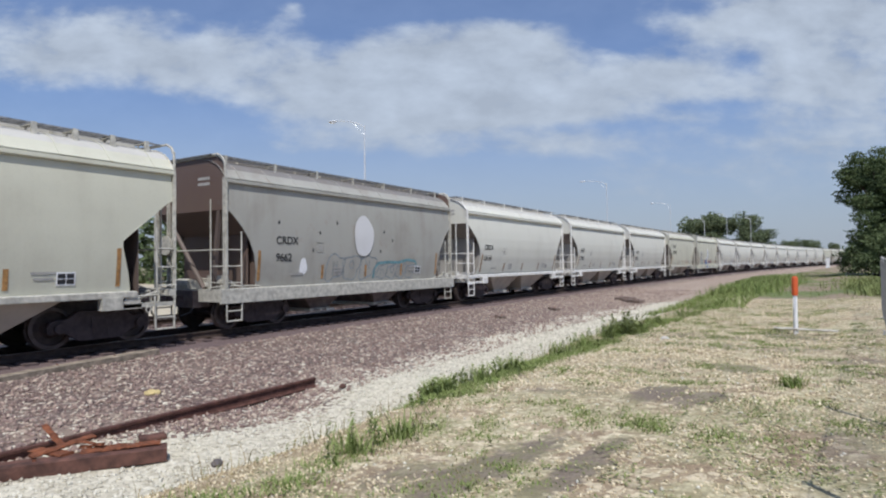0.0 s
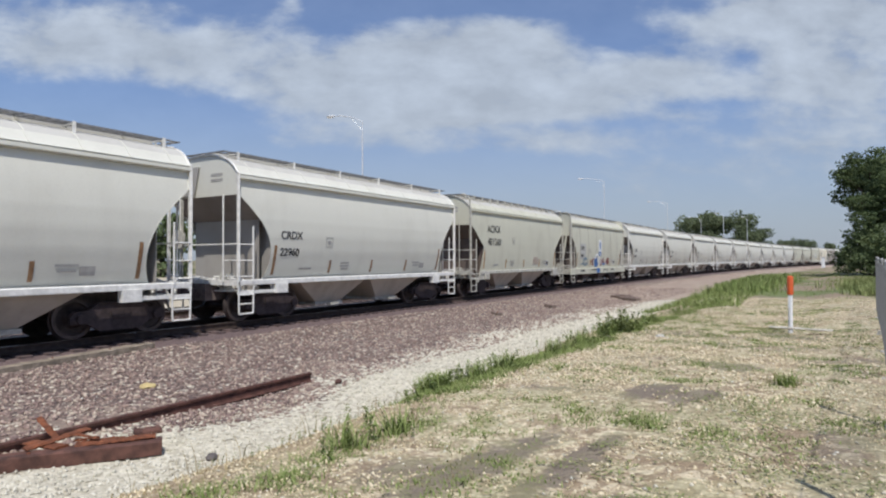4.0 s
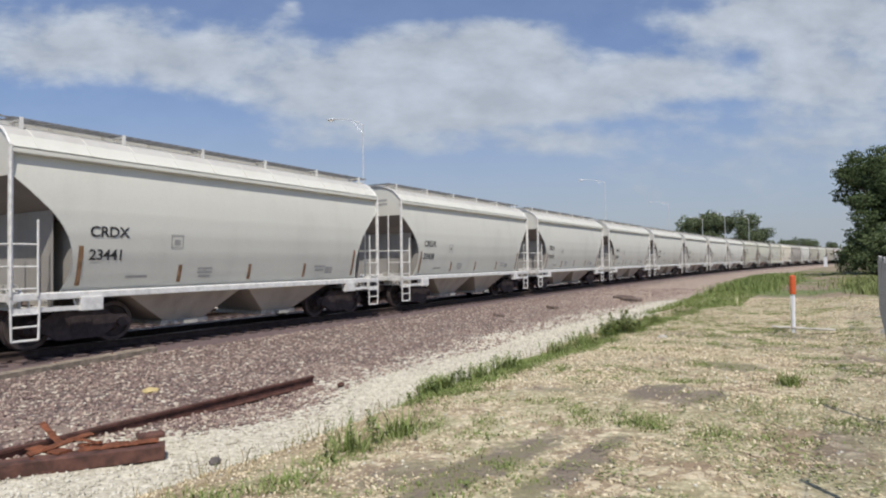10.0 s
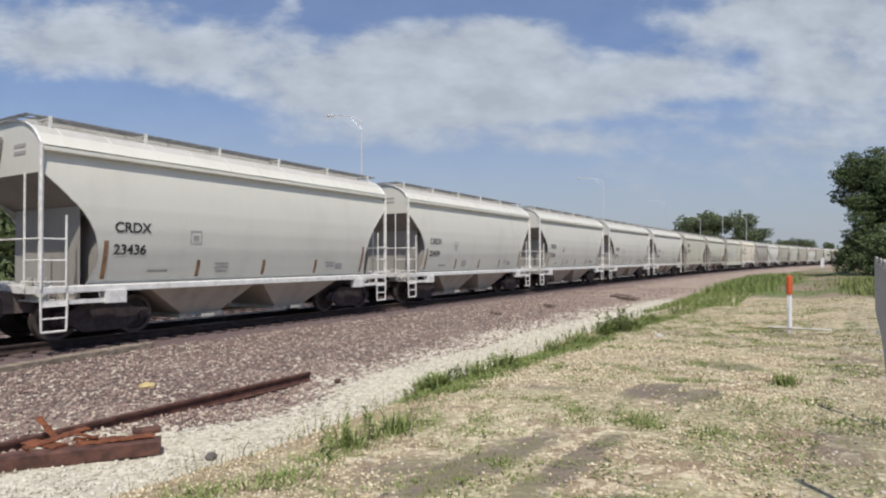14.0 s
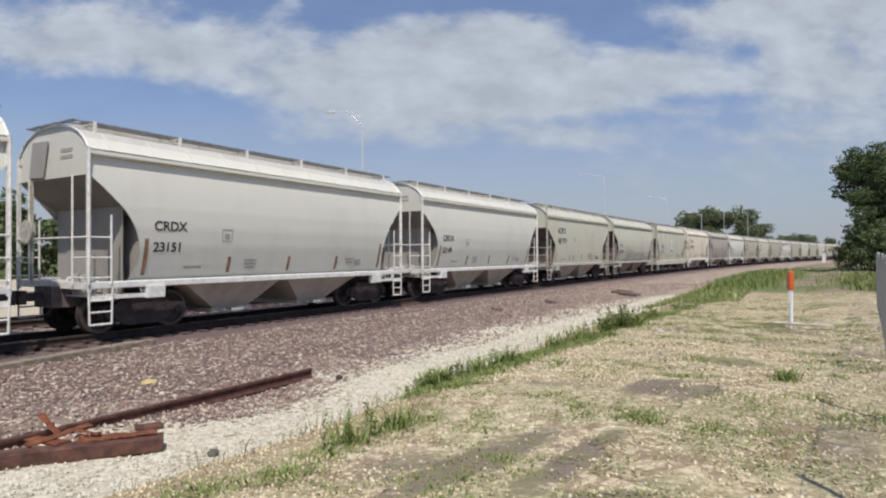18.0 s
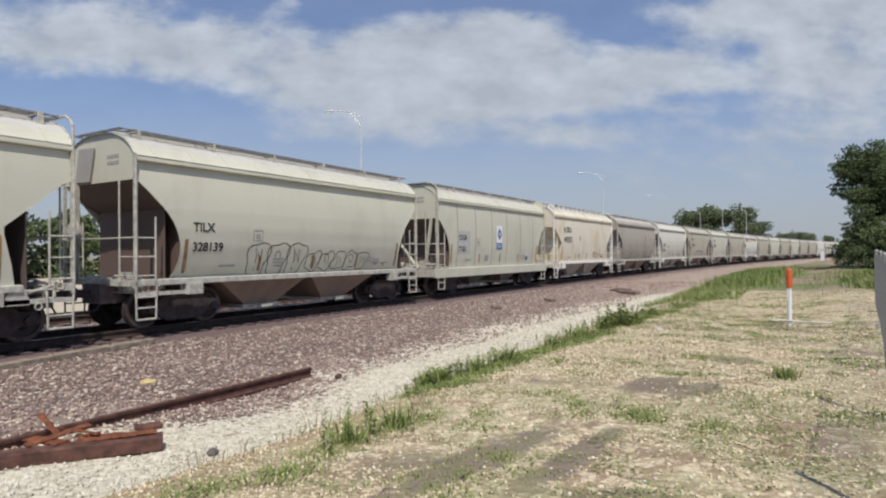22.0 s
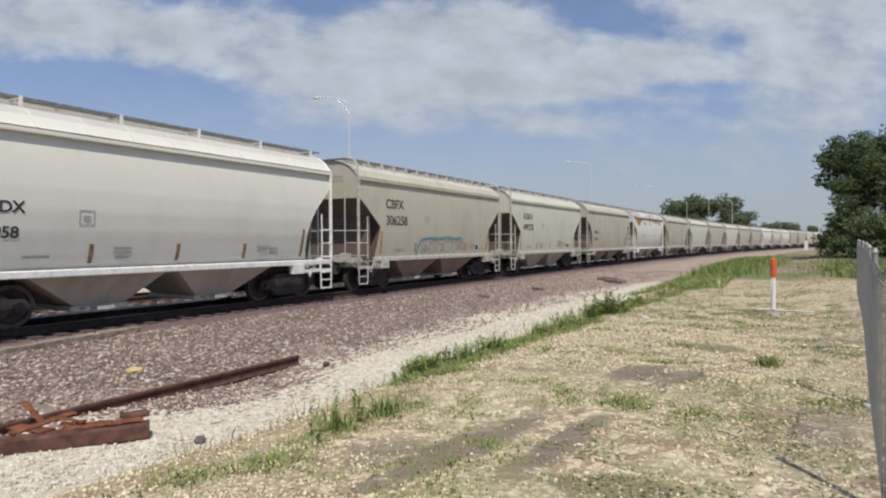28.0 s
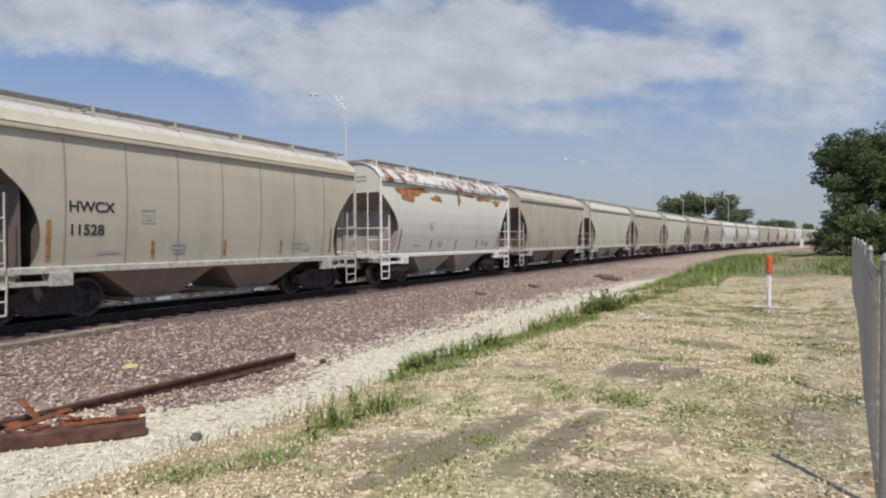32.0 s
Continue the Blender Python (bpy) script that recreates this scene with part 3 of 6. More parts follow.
# ---- ground ----
def ground():
    s = np.r_[np.linspace(-600, -8, 30), np.arange(-7, 34, 0.22), np.geomspace(34.2, 1500, 90)]
    u = np.r_[-np.geomspace(2500, 10, 40), np.arange(-9.5, 1.4, 0.5), np.arange(1.6, 17.2, 0.16), np.geomspace(17.4, 1000, 40)]
    rng = np.random.default_rng(3)
    S, U = np.meshgrid(s, u, indexing="ij")
    Z = ground_z(S, U)
    rough = np.where((U > 2.2), 1.0, 0.25)
    Z += rough * (rng.random(Z.shape) - 0.5) * 0.018
    lump = np.zeros_like(Z)
    for kx, ky, ph, am in ((0.9, 0.6, 0.3, .02), (1.7, -1.1, 2.0, .014), (0.35, 0.5, 4.0, .03), (2.9, 2.1, 1.2, .008), (0.6, -1.9, 5.0, .012)):
        lump += am * np.sin(kx * S + ky * U + ph)
    Z += lump * np.where(U > 2.5, 1.0, 0.0)
    A = np.maximum(S - START, 0) / RADIUS
    X = np.where(S > START, CENTRE.x - (RADIUS - U) * np.cos(A), -SIDE + U)
    Y = np.where(S > START, CENTRE.y + (RADIUS - U) * np.sin(A), S)
    n, k = S.shape
    i = np.arange(n * k).reshape(n, k)
    f = np.stack([i[:-1, :-1], i[:-1, 1:], i[1:, 1:], i[1:, :-1]], -1).reshape(-1, 4)
    ob = mass("ground", np.stack([X, Y, Z], -1).reshape(-1, 3), f, ground_material(), "gravel lot, white stone path and purple ballast beside the railway", "ground", "structure")
    ob.data.polygons.foreach_set("use_smooth", [True] * len(ob.data.polygons))


ground()


def rail_outline(w=0.0):
    """Half-symmetric T-rail section: pairs across and up, foot at 0."""
    h = 0.17
    right = [(0.070, 0), (0.070, 0.012), (0.016, 0.028), (0.010, 0.06), (0.010, 0.115), (0.035, 0.130), (0.036, 0.160), (0.028, h)]
    return right + [(-x, z) for x, z in right[::-1]]


def railway(u0, name, label):
    """One track on the curve: two rails and its ties."""
    for side in (-0.755, 0.755):
        ob = thing("rail", label, "rail", m=pose(0, 0, 0))
        tagged(ob, group="rails of " + name)
        web, head = Shape(), Shape()
        s_all = [-60, -30, 0, START] + [START + 12 * i for i in range(1, 60)]
        out = rail_outline()
        rings = []
        for s in s_all:
            ring = []
            for x, z in out:
                X, Y, _ = on_track(s, u0 + side + x)
                ring.append((X, Y, RAIL - 0.17 + z))
            rings.append(ring)
        n = len(out)
        v = [p for ring in rings for p in ring]
        f = [(i * n + j, i * n + (j + 1) % n, (i + 1) * n + (j + 1) % n, (i + 1) * n + j) for i in range(len(rings) - 1) for j in range(n)]
        web.add(v, f)
        part("rail_web", web, M["track"], ob)
        top = [[(*on_track(s, u0 + side - 0.026)[:2], RAIL + 0.002), (*on_track(s, u0 + side + 0.026)[:2], RAIL + 0.002)] for s in s_all]
        head.sheet(top, (0, 0, -0.004))
        part("rail_head", head, M["bright"], ob, "polished running surface")


railway(0.0, "the near track", "rusty steel running rail with polished head on ballast")
railway(-4.6, "the far track", "rusty steel running rail of the second track")


def ties():
    me = Shape().box(-1.3, 1.3, -0.115, 0.115, -0.17, 0.0).mesh("tie", M["tie"])
    rng = random.Random(5)
    for u0, s1 in ((0.0, 62.0), (-4.6, 40.0)):
        bed = thing("tie_row", "dark creosoted wooden ties half sunk in ballast", "ties")
        s = -8.0
        while s < s1:
            X, Y, a = on_track(s, u0)
            part("tie", me, None, bed, m=pose(X + rng.uniform(-.03, .03), Y, RAIL - 0.175, 0, 0, -math.degrees(a) + rng.uniform(-.6, .6)))
            s += 0.52


ties()

# ---- hopper cars ----
PITCH = 13.05        # coupler to coupler
HALF = 6.02          # half the length of the roof
TOP = 4.78            # height of the roof walkways


def section(style):
    """Half width of the side by height."""
    if style == "curved":
        return [(1.14, 1.31), (1.5, 1.435), (2.0, 1.55), (2.45, 1.60), (2.9, 1.60), (3.3, 1.565), (3.7, 1.50), (3.98, 1.43)]
    return [(1.14, 1.43), (1.5, 1.48), (2.0, 1.53), (2.5, 1.55), (3.0, 1.55), (3.5, 1.53), (3.8, 1.50), (3.98, 1.475)]


def width_at(style, z):
    zs, ws = zip(*section(style))
    return float(np.interp(z, zs, ws))


# the opening at each end: height, and how far in from the end the side sheet begins
CUTS = {
    "round": [(1.14, 0.95), (1.35, 1.06), (1.6, 1.14), (1.85, 1.16), (2.1, 1.13), (2.35, 1.05), (2.6, 0.92), (2.8, 0.78), (2.95, 0.64), (3.03, 0.55), (3.08, 0.51), (3.3, 0.28), (3.48, 0.08), (3.54, 0.02), (3.98, 0.02)],
    "hex": [(1.14, 1.05), (1.6, 1.13), (2.2, 1.28), (2.35, 1.28), (2.6, 0.99), (2.9, 0.63), (3.28, 0.17), (3.34, 0.02), (3.98, 0.02)],
    "steep": [(1.14, 1.05), (1.6, 1.04), (2.1, 0.93), (2.5, 0.74), (2.8, 0.52), (3.0, 0.33), (3.2, 0.12), (3.25, 0.02), (3.98, 0.02)],
}
CUTS = {k: [(z, 6.0 - d * 1.03) for z, d in rows] for k, rows in CUTS.items()}
SLOPES = {
    "round": [(5.98, 3.54), (5.5, 3.12), (4.84, 2.74), (4.3, 2.3), (3.0, 1.05)],
    "hex": [(5.98, 3.34), (5.6, 3.08), (5.0, 2.62), (4.3, 2.05), (3.0, 1.05)],
    "steep": [(5.98, 3.25), (5.6, 2.98), (5.0, 2.52), (4.3, 1.98), (3.3, 1.05)],
}
WORDS = {}


def words(text, size, style, z0):
    """Stencilled letters in the built-in font, laid on the car's side at height z0."""
    key = text, size, style, z0
    if key in WORDS:
        return WORDS[key]
    cu = bpy.data.curves.new("letters", "FONT")
    cu.body, cu.size, cu.offset, cu.space_character = text, size, 0.006, 0.97
    ob = new("letters", cu)
    me = bpy.data.meshes.new_from_object(ob.evaluated_get(bpy.context.evaluated_depsgraph_get()))
    bpy.data.objects.remove(ob)
    me.transform(Matrix(((0, 0, 1, 0), (1, 0, 0, 0), (0, 1, 0, 0), (0, 0, 0, 1))))
    for v in me.vertices:
        v.co.x = width_at(style, z0 + v.co.z) + 0.012
    me.materials.clear()
    me.materials.append(M["black"])
    WORDS[key] = me
    return me


def truck_mesh():
    """Side frame of a freight truck, seen from the side, centred on the bolster."""
    outline = [(-1.12, 0.50), (-1.02, 0.62), (-0.72, 0.64), (-0.50, 0.80), (0.50, 0.80), (0.72, 0.64), (1.02, 0.62), (1.12, 0.50), (1.10, 0.36), (0.74, 0.34), (0.46, 0.16), (-0.46, 0.16), (-0.74, 0.34), (-1.10, 0.36)]
    return Shape().prism(outline, "x", -0.06, 0.06)


def wheel_shape():
    """Two wheels on an axle along x."""
    sh = Shape()
    for side in (-1, 1):
        rings, n = [], 24
        for x, r in ((0.68, 0.14), (0.70, 0.20), (0.715, 0.36), (0.69, 0.38), (0.69, 0.482), (0.715, 0.485), (0.73, 0.457), (0.82, 0.452), (0.82, 0.37), (0.775, 0.35), (0.755, 0.22), (0.80, 0.17), (0.84, 0.16), (0.84, 0.09), (1.0, 0.085), (1.0, 0.0)):
            rings.append([(side * x, r * math.cos(2 * math.pi * i / n), r * math.sin(2 * math.pi * i / n)) for i in range(n + 1)])
        sh.sheet(rings)
    return sh.rod((-0.7, 0, 0), (0.7, 0, 0), 0.09, 10)


WHEELS, CARS = [], []


def hopper_car(kind, cut, style, paint_key, trim="rail_white", marks=None, high=False, ribs=0, deep=False, brackets=9, roof=None, end=None, sign=False, squeeze=0.960, far=False, label=""):
    """A two-bay covered hopper on its wheels. y runs along it, the rail head is z = 0."""
    car = thing("hopper_car", label, "railway car", "covered hopper cars of the train")
    body, tr = M[paint_key], M[trim]
    rf = M[roof] if roof == "rusty" else body
    cuts = CUTS[cut]
    zc, yc = zip(*cuts)
    zs = sorted(set(list(zc) + [z for z, _ in section(style)] + [1.3]))
    for side in (-1, 1):
        rows = []
        for z in zs:
            w, y1 = width_at(style, z), float(np.interp(z, zc, yc))
            rows.append([(side * w, -y1 + 2 * y1 * i / 24, z) for i in range(25)])
        sheet = part("side_sheet", Shape().sheet(rows, (-0.012 * side, 0, 0)), body, car, smooth=True)
        if ribs:
            for i in range(ribs):
                y = -4.3 + 8.6 * i / (ribs - 1)
                sh = Shape()
                pts = [(z, width_at(style, z)) for z in (1.2, 1.6, 2.0, 2.5, 3.0, 3.5, 3.9)]
                sh.sheet([[(side * (w + 0.002), y - 0.026, z), (side * (w + 0.006), y - 0.016, z), (side * (w + 0.006), y + 0.016, z), (side * (w + 0.002), y + 0.026, z)] for z, w in pts])
                part("side_rib", sh, M["seam"], sheet, "dark welded seam")
        # flanged edge of the cutout
        for fore in () if far else (-1, 1):
            edge = [(side * (width_at(style, z) - 0.03), fore * (y - 0.012), z) for z, y in cuts[:-1]]
            edge2 = [(side * (width_at(style, z) + 0.006), fore * (y + 0.012), z) for z, y in cuts[:-1]]
            part("cutout_flange", Shape().sheet([edge, edge2], (0, 0, -0.012)), body, sheet)
        # eave flange
        w = width_at(style, 3.98)
        part("eave_flange", Shape().prism([(side * (w - 0.02), 3.95), (side * 1.555, 3.965), (side * 1.575, 3.985), (side * 1.57, 4.06), (side * (w - 0.02), 4.12)], "y", -HALF, HALF), rf, car)
        # side sill
        lo, hi = (0.75, 1.14) if deep else (1.06, 1.20)
        ws = 1.585 if deep else 1.56
        reach = 6.2 if deep else 5.02 if high else 5.98
        part("side_sill", Shape().prism([(side * (ws - 0.09), lo), (side * ws, lo), (side * (ws + 0.004), lo + 0.02), (side * (ws + 0.004), hi - 0.015), (side * (ws - 0.01), hi), (side * (ws - 0.14), hi + 0.01)], "y", -reach, reach), tr if not deep or paint_key == "grey" else body, car)
        if not deep:
            for fore in (-1, 1):
                y0 = fore * 4.42
                jack = Shape().box(*sorted((side * 1.40, side * 1.60)), y0 - 0.24, y0 + 0.24, 0.80, 1.08)
                jack.box(side * 1.47, side * 1.53, *sorted((y0, fore * 6.0)), 0.82, 0.91)
                if high:
                    jack.prism([(fore * 4.88, 1.2), (fore * 5.04, 1.2), (fore * 5.16, 0.90), (fore * 5.16, 0.80), (fore * 4.6, 0.80)], "x", side * 1.49, side * 1.53)
                    jack.pipe([(side * 1.545, fore * (5.32 + 0.07 * math.cos(a)), 0.76 + 0.07 * math.sin(a)) for a in np.linspace(0, 6.283, 9)], 0.018, 5)
                part("jacking_pad", jack, tr, car)
    # roof: arched sheets
    wr = 1.56
    arc = [(wr, 4.10), (wr - 0.05, 4.13), (wr - 0.15, 4.25), (wr - 0.24, 4.36), (wr - 0.42, 4.50), (0.85, 4.625), (0.42, 4.70), (0.0, 4.725)]
    arc = [(-x, z) for x, z in arc] + [(x, z) for x, z in arc[-2::-1]]
    rows = [[(x, y, z + 0.003 * math.sin(y * 2.1)) for x, z in arc] for y in np.linspace(-HALF, HALF, 21)]
    part("roof", Shape().sheet([r[3:-3] for r in rows], (0, 0, -0.015)), M[roof or "roof"], car, smooth=True)
    for cut_row in (slice(0, 4), slice(-4, None)):
        part("roof_edge", Shape().sheet([r[cut_row] for r in rows], (0, 0, -0.015)), rf, car, smooth=True)
    for i in range(0 if far else 11):
        y = -5.5 + 1.1 * i
        part("roof_seam", Shape().sheet([[(x * 1.002, y - 0.02, z + 0.010) for x, z in arc], [(x * 1.002, y + 0.02, z + 0.010) for x, z in arc]], (0, 0, -0.012)), rf, car)
    # the trough hatch and its battens
    part("hatch_cover", Shape().prism([(-0.56, 4.62), (-0.54, 4.80), (-0.18, 4.85), (0.18, 4.85), (0.54, 4.80), (0.56, 4.62)], "y", -5.6, 5.6), M[roof or "roof"], car, "long trough hatch along the roof")
    for i in range(0 if far else 9):
        y = -4.8 + 1.2 * i
        part("hatch_batten", Shape().prism([(-0.59, 4.62), (-0.57, 4.815), (-0.18, 4.87), (0.18, 4.87), (0.57, 4.815), (0.59, 4.62)], "y", y - 0.03, y + 0.03), M["rail_grey"], car)
    # running boards on both sides with their brackets
    for side in (-1, 1):
        board = Shape()
        for k in range(6):
            x = side * (0.62 + 0.08 * k)
            board.box(min(x, x + side * 0.02), max(x, x + side * 0.02), -5.78, 5.78, TOP - 0.03, TOP)
        for k in range(58):
            board.box(min(side * 0.62, side * 1.01), max(side * 0.62, side * 1.01), -5.77 + 0.2 * k, -5.74 + 0.2 * k, TOP - 0.026, TOP - 0.004)
        part("running_board", board, M["grating"], car, "open steel grating walkway")
        stand = Shape()
        for k in range(brackets):
            y = -5.6 + 11.2 * k / (brackets - 1)
            sh = stand if far else Shape()
            half = 0.055 if high else 0.035
            sh.box(*sorted((side * 0.60, side * 1.05)), y - half, y + half, TOP - 0.06, TOP - 0.031)
            foot = 4.40 if high else 4.50
            sh.prism([(side * 1.02, foot), (side * (1.10 if high else 1.06), foot), (side * 1.06, TOP + 0.01), (side * 1.02, TOP + 0.01)], "y", y - half, y + half)
            sh.rod((side * 0.70, y, TOP - 0.06), (side * 0.70, y, 4.5), 0.02, 5)
            if not far:
                part("walkway_bracket", sh, tr, car)
        if far:
            tagged(part("walkway_brackets", stand, tr, car), kind="stuff")
    # ends
    for fore in (-1, 1):
        yf = fore * 5.99
        pz = CUTS[cut][-2][0]
        top_line = arc
        if deep:
            top_line = [(1.535, 4.10), (1.50, 4.46), (1.38, 4.62), (1.15, TOP - 0.06)]
            top_line = [(-x, z) for x, z in top_line] + top_line[::-1]
        panel = [(-1.50, pz)] + [(x * 0.985, z - 0.012) for x, z in top_line] + [(1.50, pz)]
        p0 = Shape().prism(panel, "y", min(yf, yf - fore * 0.02), max(yf, yf - fore * 0.02))
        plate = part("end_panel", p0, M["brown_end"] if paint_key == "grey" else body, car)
        arch = Shape()
        prev = None
        for x, z in [(-1.53, pz)] + top_line + [(1.53, pz)]:
            q = (x, yf + fore * 0.02, z)
            if prev:
                arch.rod(prev, q, 0.028, 5)
            prev = q
        part("end_arch", arch, tr, plate)
        bars = Shape().box(0.35, 0.85, yf + fore * 0.004, yf + fore * 0.008, 4.10, 4.18).box(0.35, 0.85, yf + fore * 0.004, yf + fore * 0.008, 3.95, 4.03)
        part("end_lettering", bars, M["faded"], plate)
        if cut != "steep":
            board = Shape().add([(x, yf + fore * d, z) for d in (0.03, 0.06) for x, z in ((-0.95, 3.60), (-0.32, 3.58), (-0.12, 4.40), (-0.80, 4.42))], [(0, 1, 2, 3), (4, 5, 6, 7), (0, 1, 5, 4), (1, 2, 6, 5), (2, 3, 7, 6), (3, 0, 4, 7)])
            part("placard_board", board, M["web"], plate, "grey steel placard board")
        cross = Shape()
        for k in range(2):
            cross.box(-1.02, 1.02, *sorted((fore * (5.96 + 0.085 * k), fore * (6.0 + 0.085 * k))), TOP - 0.03, TOP - 0.002)
        for x in (-0.98, -0.62, 0.62, 0.98):
            cross.box(x - 0.02, x + 0.02, *sorted((fore * 5.78, fore * 6.085)), TOP - 0.034, TOP - 0.004)
        part("crossover_platform", cross, M["grating"], car, "steel grating across the roof end")
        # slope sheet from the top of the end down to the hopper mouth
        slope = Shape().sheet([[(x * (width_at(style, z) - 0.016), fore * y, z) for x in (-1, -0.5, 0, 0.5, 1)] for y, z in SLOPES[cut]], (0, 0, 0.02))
        part("slope_sheet", slope, M[end or "slope_shade"], car)
        deep_y = min(yc) - 0.02
        heights = [1.1, 1.4, 1.7, 2.0, float(np.interp(deep_y, [p[0] for p in SLOPES[cut]][::-1], [p[1] for p in SLOPES[cut]][::-1]))]
        web = [(-(width_at(style, max(z, 1.14)) - 0.018), z) for z in heights] + [(width_at(style, max(z, 1.14)) - 0.018, z) for z in heights[::-1]]
        if not far:
            sy, sz = [p[0] for p in SLOPES[cut]][::-1], [p[1] for p in SLOPES[cut]][::-1]
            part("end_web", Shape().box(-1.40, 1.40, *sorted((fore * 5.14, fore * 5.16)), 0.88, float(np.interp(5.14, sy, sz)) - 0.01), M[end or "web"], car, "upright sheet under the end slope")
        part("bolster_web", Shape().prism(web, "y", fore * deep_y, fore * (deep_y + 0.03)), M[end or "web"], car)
        part("end_sill", Shape().box(-1.56, 1.56, min(fore * 5.86, fore * 6.02), max(fore * 5.86, fore * 6.02), 1.05 if not deep else 0.78, 1.20 if not deep else 1.12), tr, car)
        # platform, end posts and stays
        deck_z = 1.02 if deep else 0.90
        deck = Shape().box(-1.5, 1.5, min(fore * 4.9, fore * 5.9), max(fore * 4.9, fore * 5.9), deck_z - 0.03, deck_z)
        part("end_platform", deck, tr, car)
        part("shear_plate", Shape().box(-0.38, 0.38, min(fore * 3.0, fore * 6.2), max(fore * 3.0, fore * 6.2), 0.62, 1.09), M["under"], car)
        if deep:
            part("end_brace", Shape().rod((0.40, fore * 5.84, 1.13), (-1.30, fore * 5.72, 3.05), 0.07, 8), M["brown_mid"] if paint_key == "grey" else body, car)
            part("end_brace", Shape().rod((0.80, fore * 5.86, 1.13), (1.22, fore * 5.94, 3.5), 0.075, 4), M["brown_mid"] if paint_key == "grey" else body, car)
        if high or deep:
            for side in (-1, 1):
                part("roof_grab", Shape().pipe([(side * 1.53, fore * 6.03, 4.0), (side * 1.51, fore * 6.03, 4.50), (side * 1.40, fore * 6.03, 4.66), (side * 1.22, fore * 6.03, TOP - 0.03), (0.0, fore * 6.03, TOP - 0.03)], 0.032, 6), tr, car)
        low = deck_z - 1.13
        gear = Shape().rod((-0.95, fore * 5.70, 1.36 + low), (-0.35, fore * 5.70, 1.36 + low), 0.15, 10).box(-0.9, -0.82, min(fore * 5.65, fore * 5.75), max(fore * 5.65, fore * 5.75), 1.13 + low, 1.3 + low)
        gear.box(-0.5, -0.42, min(fore * 5.65, fore * 5.75), max(fore * 5.65, fore * 5.75), 1.13 + low, 1.3 + low).box(-0.2, 0.25, min(fore * 5.52, fore * 5.82), max(fore * 5.52, fore * 5.82), 1.13 + low, 1.45 + low).rod((0.3, fore * 5.70, 1.32 + low), (0.8, fore * 5.70, 1.32 + low), 0.11, 10)
        part("brake_reservoir", gear, tr, car)
        if not far:
            pipes = Shape().pipe([(1.0, fore * 5.75, 1.13 + low), (1.0, fore * 5.7, 1.42 + low), (0.7, fore * 5.6, 1.52 + low), (0.2, fore * 5.75, 1.5 + low), (0.2, fore * 5.75, 1.3 + low)], 0.028).pipe([(1.25, fore * 5.55, 1.13 + low), (1.25, fore * 5.55, 1.4 + low), (-0.4, fore * 5.55, 1.45 + low)], 0.022)
            pipes.pipe([(1.45, fore * 4.7, 1.13 + low), (1.45, fore * 4.75, 1.3 + low), (1.40, fore * 5.85, 1.32 + low), (0.9, fore * 5.95, 1.28 + low)], 0.02)
            part("brake_pipe", pipes, tr, car)
            # brake rods on the near side: a bell crank and its pull rod above the deck
            crank = Shape().rod((1.30, fore * 5.1, 1.22 + low), (1.30, fore * 5.75, 1.40 + low), 0.03, 6).rod((1.30, fore * 5.75, 1.13 + low), (1.30, fore * 5.75, 1.5 + low), 0.035, 6).rod((0.4, fore * 5.75, 1.44 + low), (1.42, fore * 5.75, 1.44 + low), 0.028, 6)
            part("brake_lever", crank, tr, car)
        if not far and fore < 0:
            part("brake_valve", Shape().box(0.5, 0.8, -5.8, -5.53, 1.2 + low, 1.6 + low).box(0.55, 0.75, -5.84, -5.5, 1.13 + low, 1.25 + low), M["rail_grey"], car)
            part("hand_brake", Shape().rod((-0.95, -6.10, 2.35), (-0.95, -6.13, 2.35), 0.28, 14).box(-1.08, -0.82, -6.10, -5.97, 2.1, 2.55).box(-1.0, -0.9, -6.02, -5.97, 1.1, 3.6), M["rail_grey"], car)
        rail_bar = Shape().rod((-1.55, fore * 6.04, 2.18), (1.55, fore * 6.04, 2.18), 0.02).rod((-1.55, fore * 6.04, 1.62), (-0.9, fore * 6.04, 1.62), 0.018)
        part("end_handrail", rail_bar, tr, car)
        for side in (-1, 1):
            post = Shape().box(side * 1.50, side * 1.56, fore * 5.97 if fore > 0 else -6.05, fore * 6.05 if fore > 0 else -5.97, 1.0, 4.08)
            if deep:
                post.box(side * 1.46, side * 1.56, min(fore * 5.96, fore * 6.07), max(fore * 5.96, fore * 6.07), 0.9, 4.1)
            part("corner_post", post, tr, car)
            lad = Shape()
            for y in (6.02, 5.52):
                lad.rod((side * 1.57, fore * y, 1.15), (side * 1.57, fore * y, 2.68 if y < 6 else 4.0), 0.024)
            lad.rod((side * 0.95, fore * 6.05, 1.15), (side * 0.95, fore * 6.05, 3.55), 0.024)
            for k in range(3):
                z = 1.30 + 0.44 * k
                rung = lad if far else Shape()
                rung.rod((side * 1.57, fore * 6.02, z), (side * 1.57, fore * 5.52, z), 0.018)
                rung.rod((side * 0.95, fore * 6.05, z), (side * 1.57, fore * 6.05, z), 0.018)
                if not far:
                    part("ladder_rung", rung, tr, car)
            part("ladder_rail" if not far else "ladder", lad, tr, car)
            st = Shape().pipe([(side * 1.55, fore * 6.02, 1.06), (side * 1.55, fore * 6.0, 0.28), (side * 1.55, fore * 5.50, 0.28), (side * 1.55, fore * 5.48, 1.06)], 0.024)
            st.rod((side * 1.55, fore * 6.0, 0.55), (side * 1.55, fore * 5.5, 0.55), 0.02)
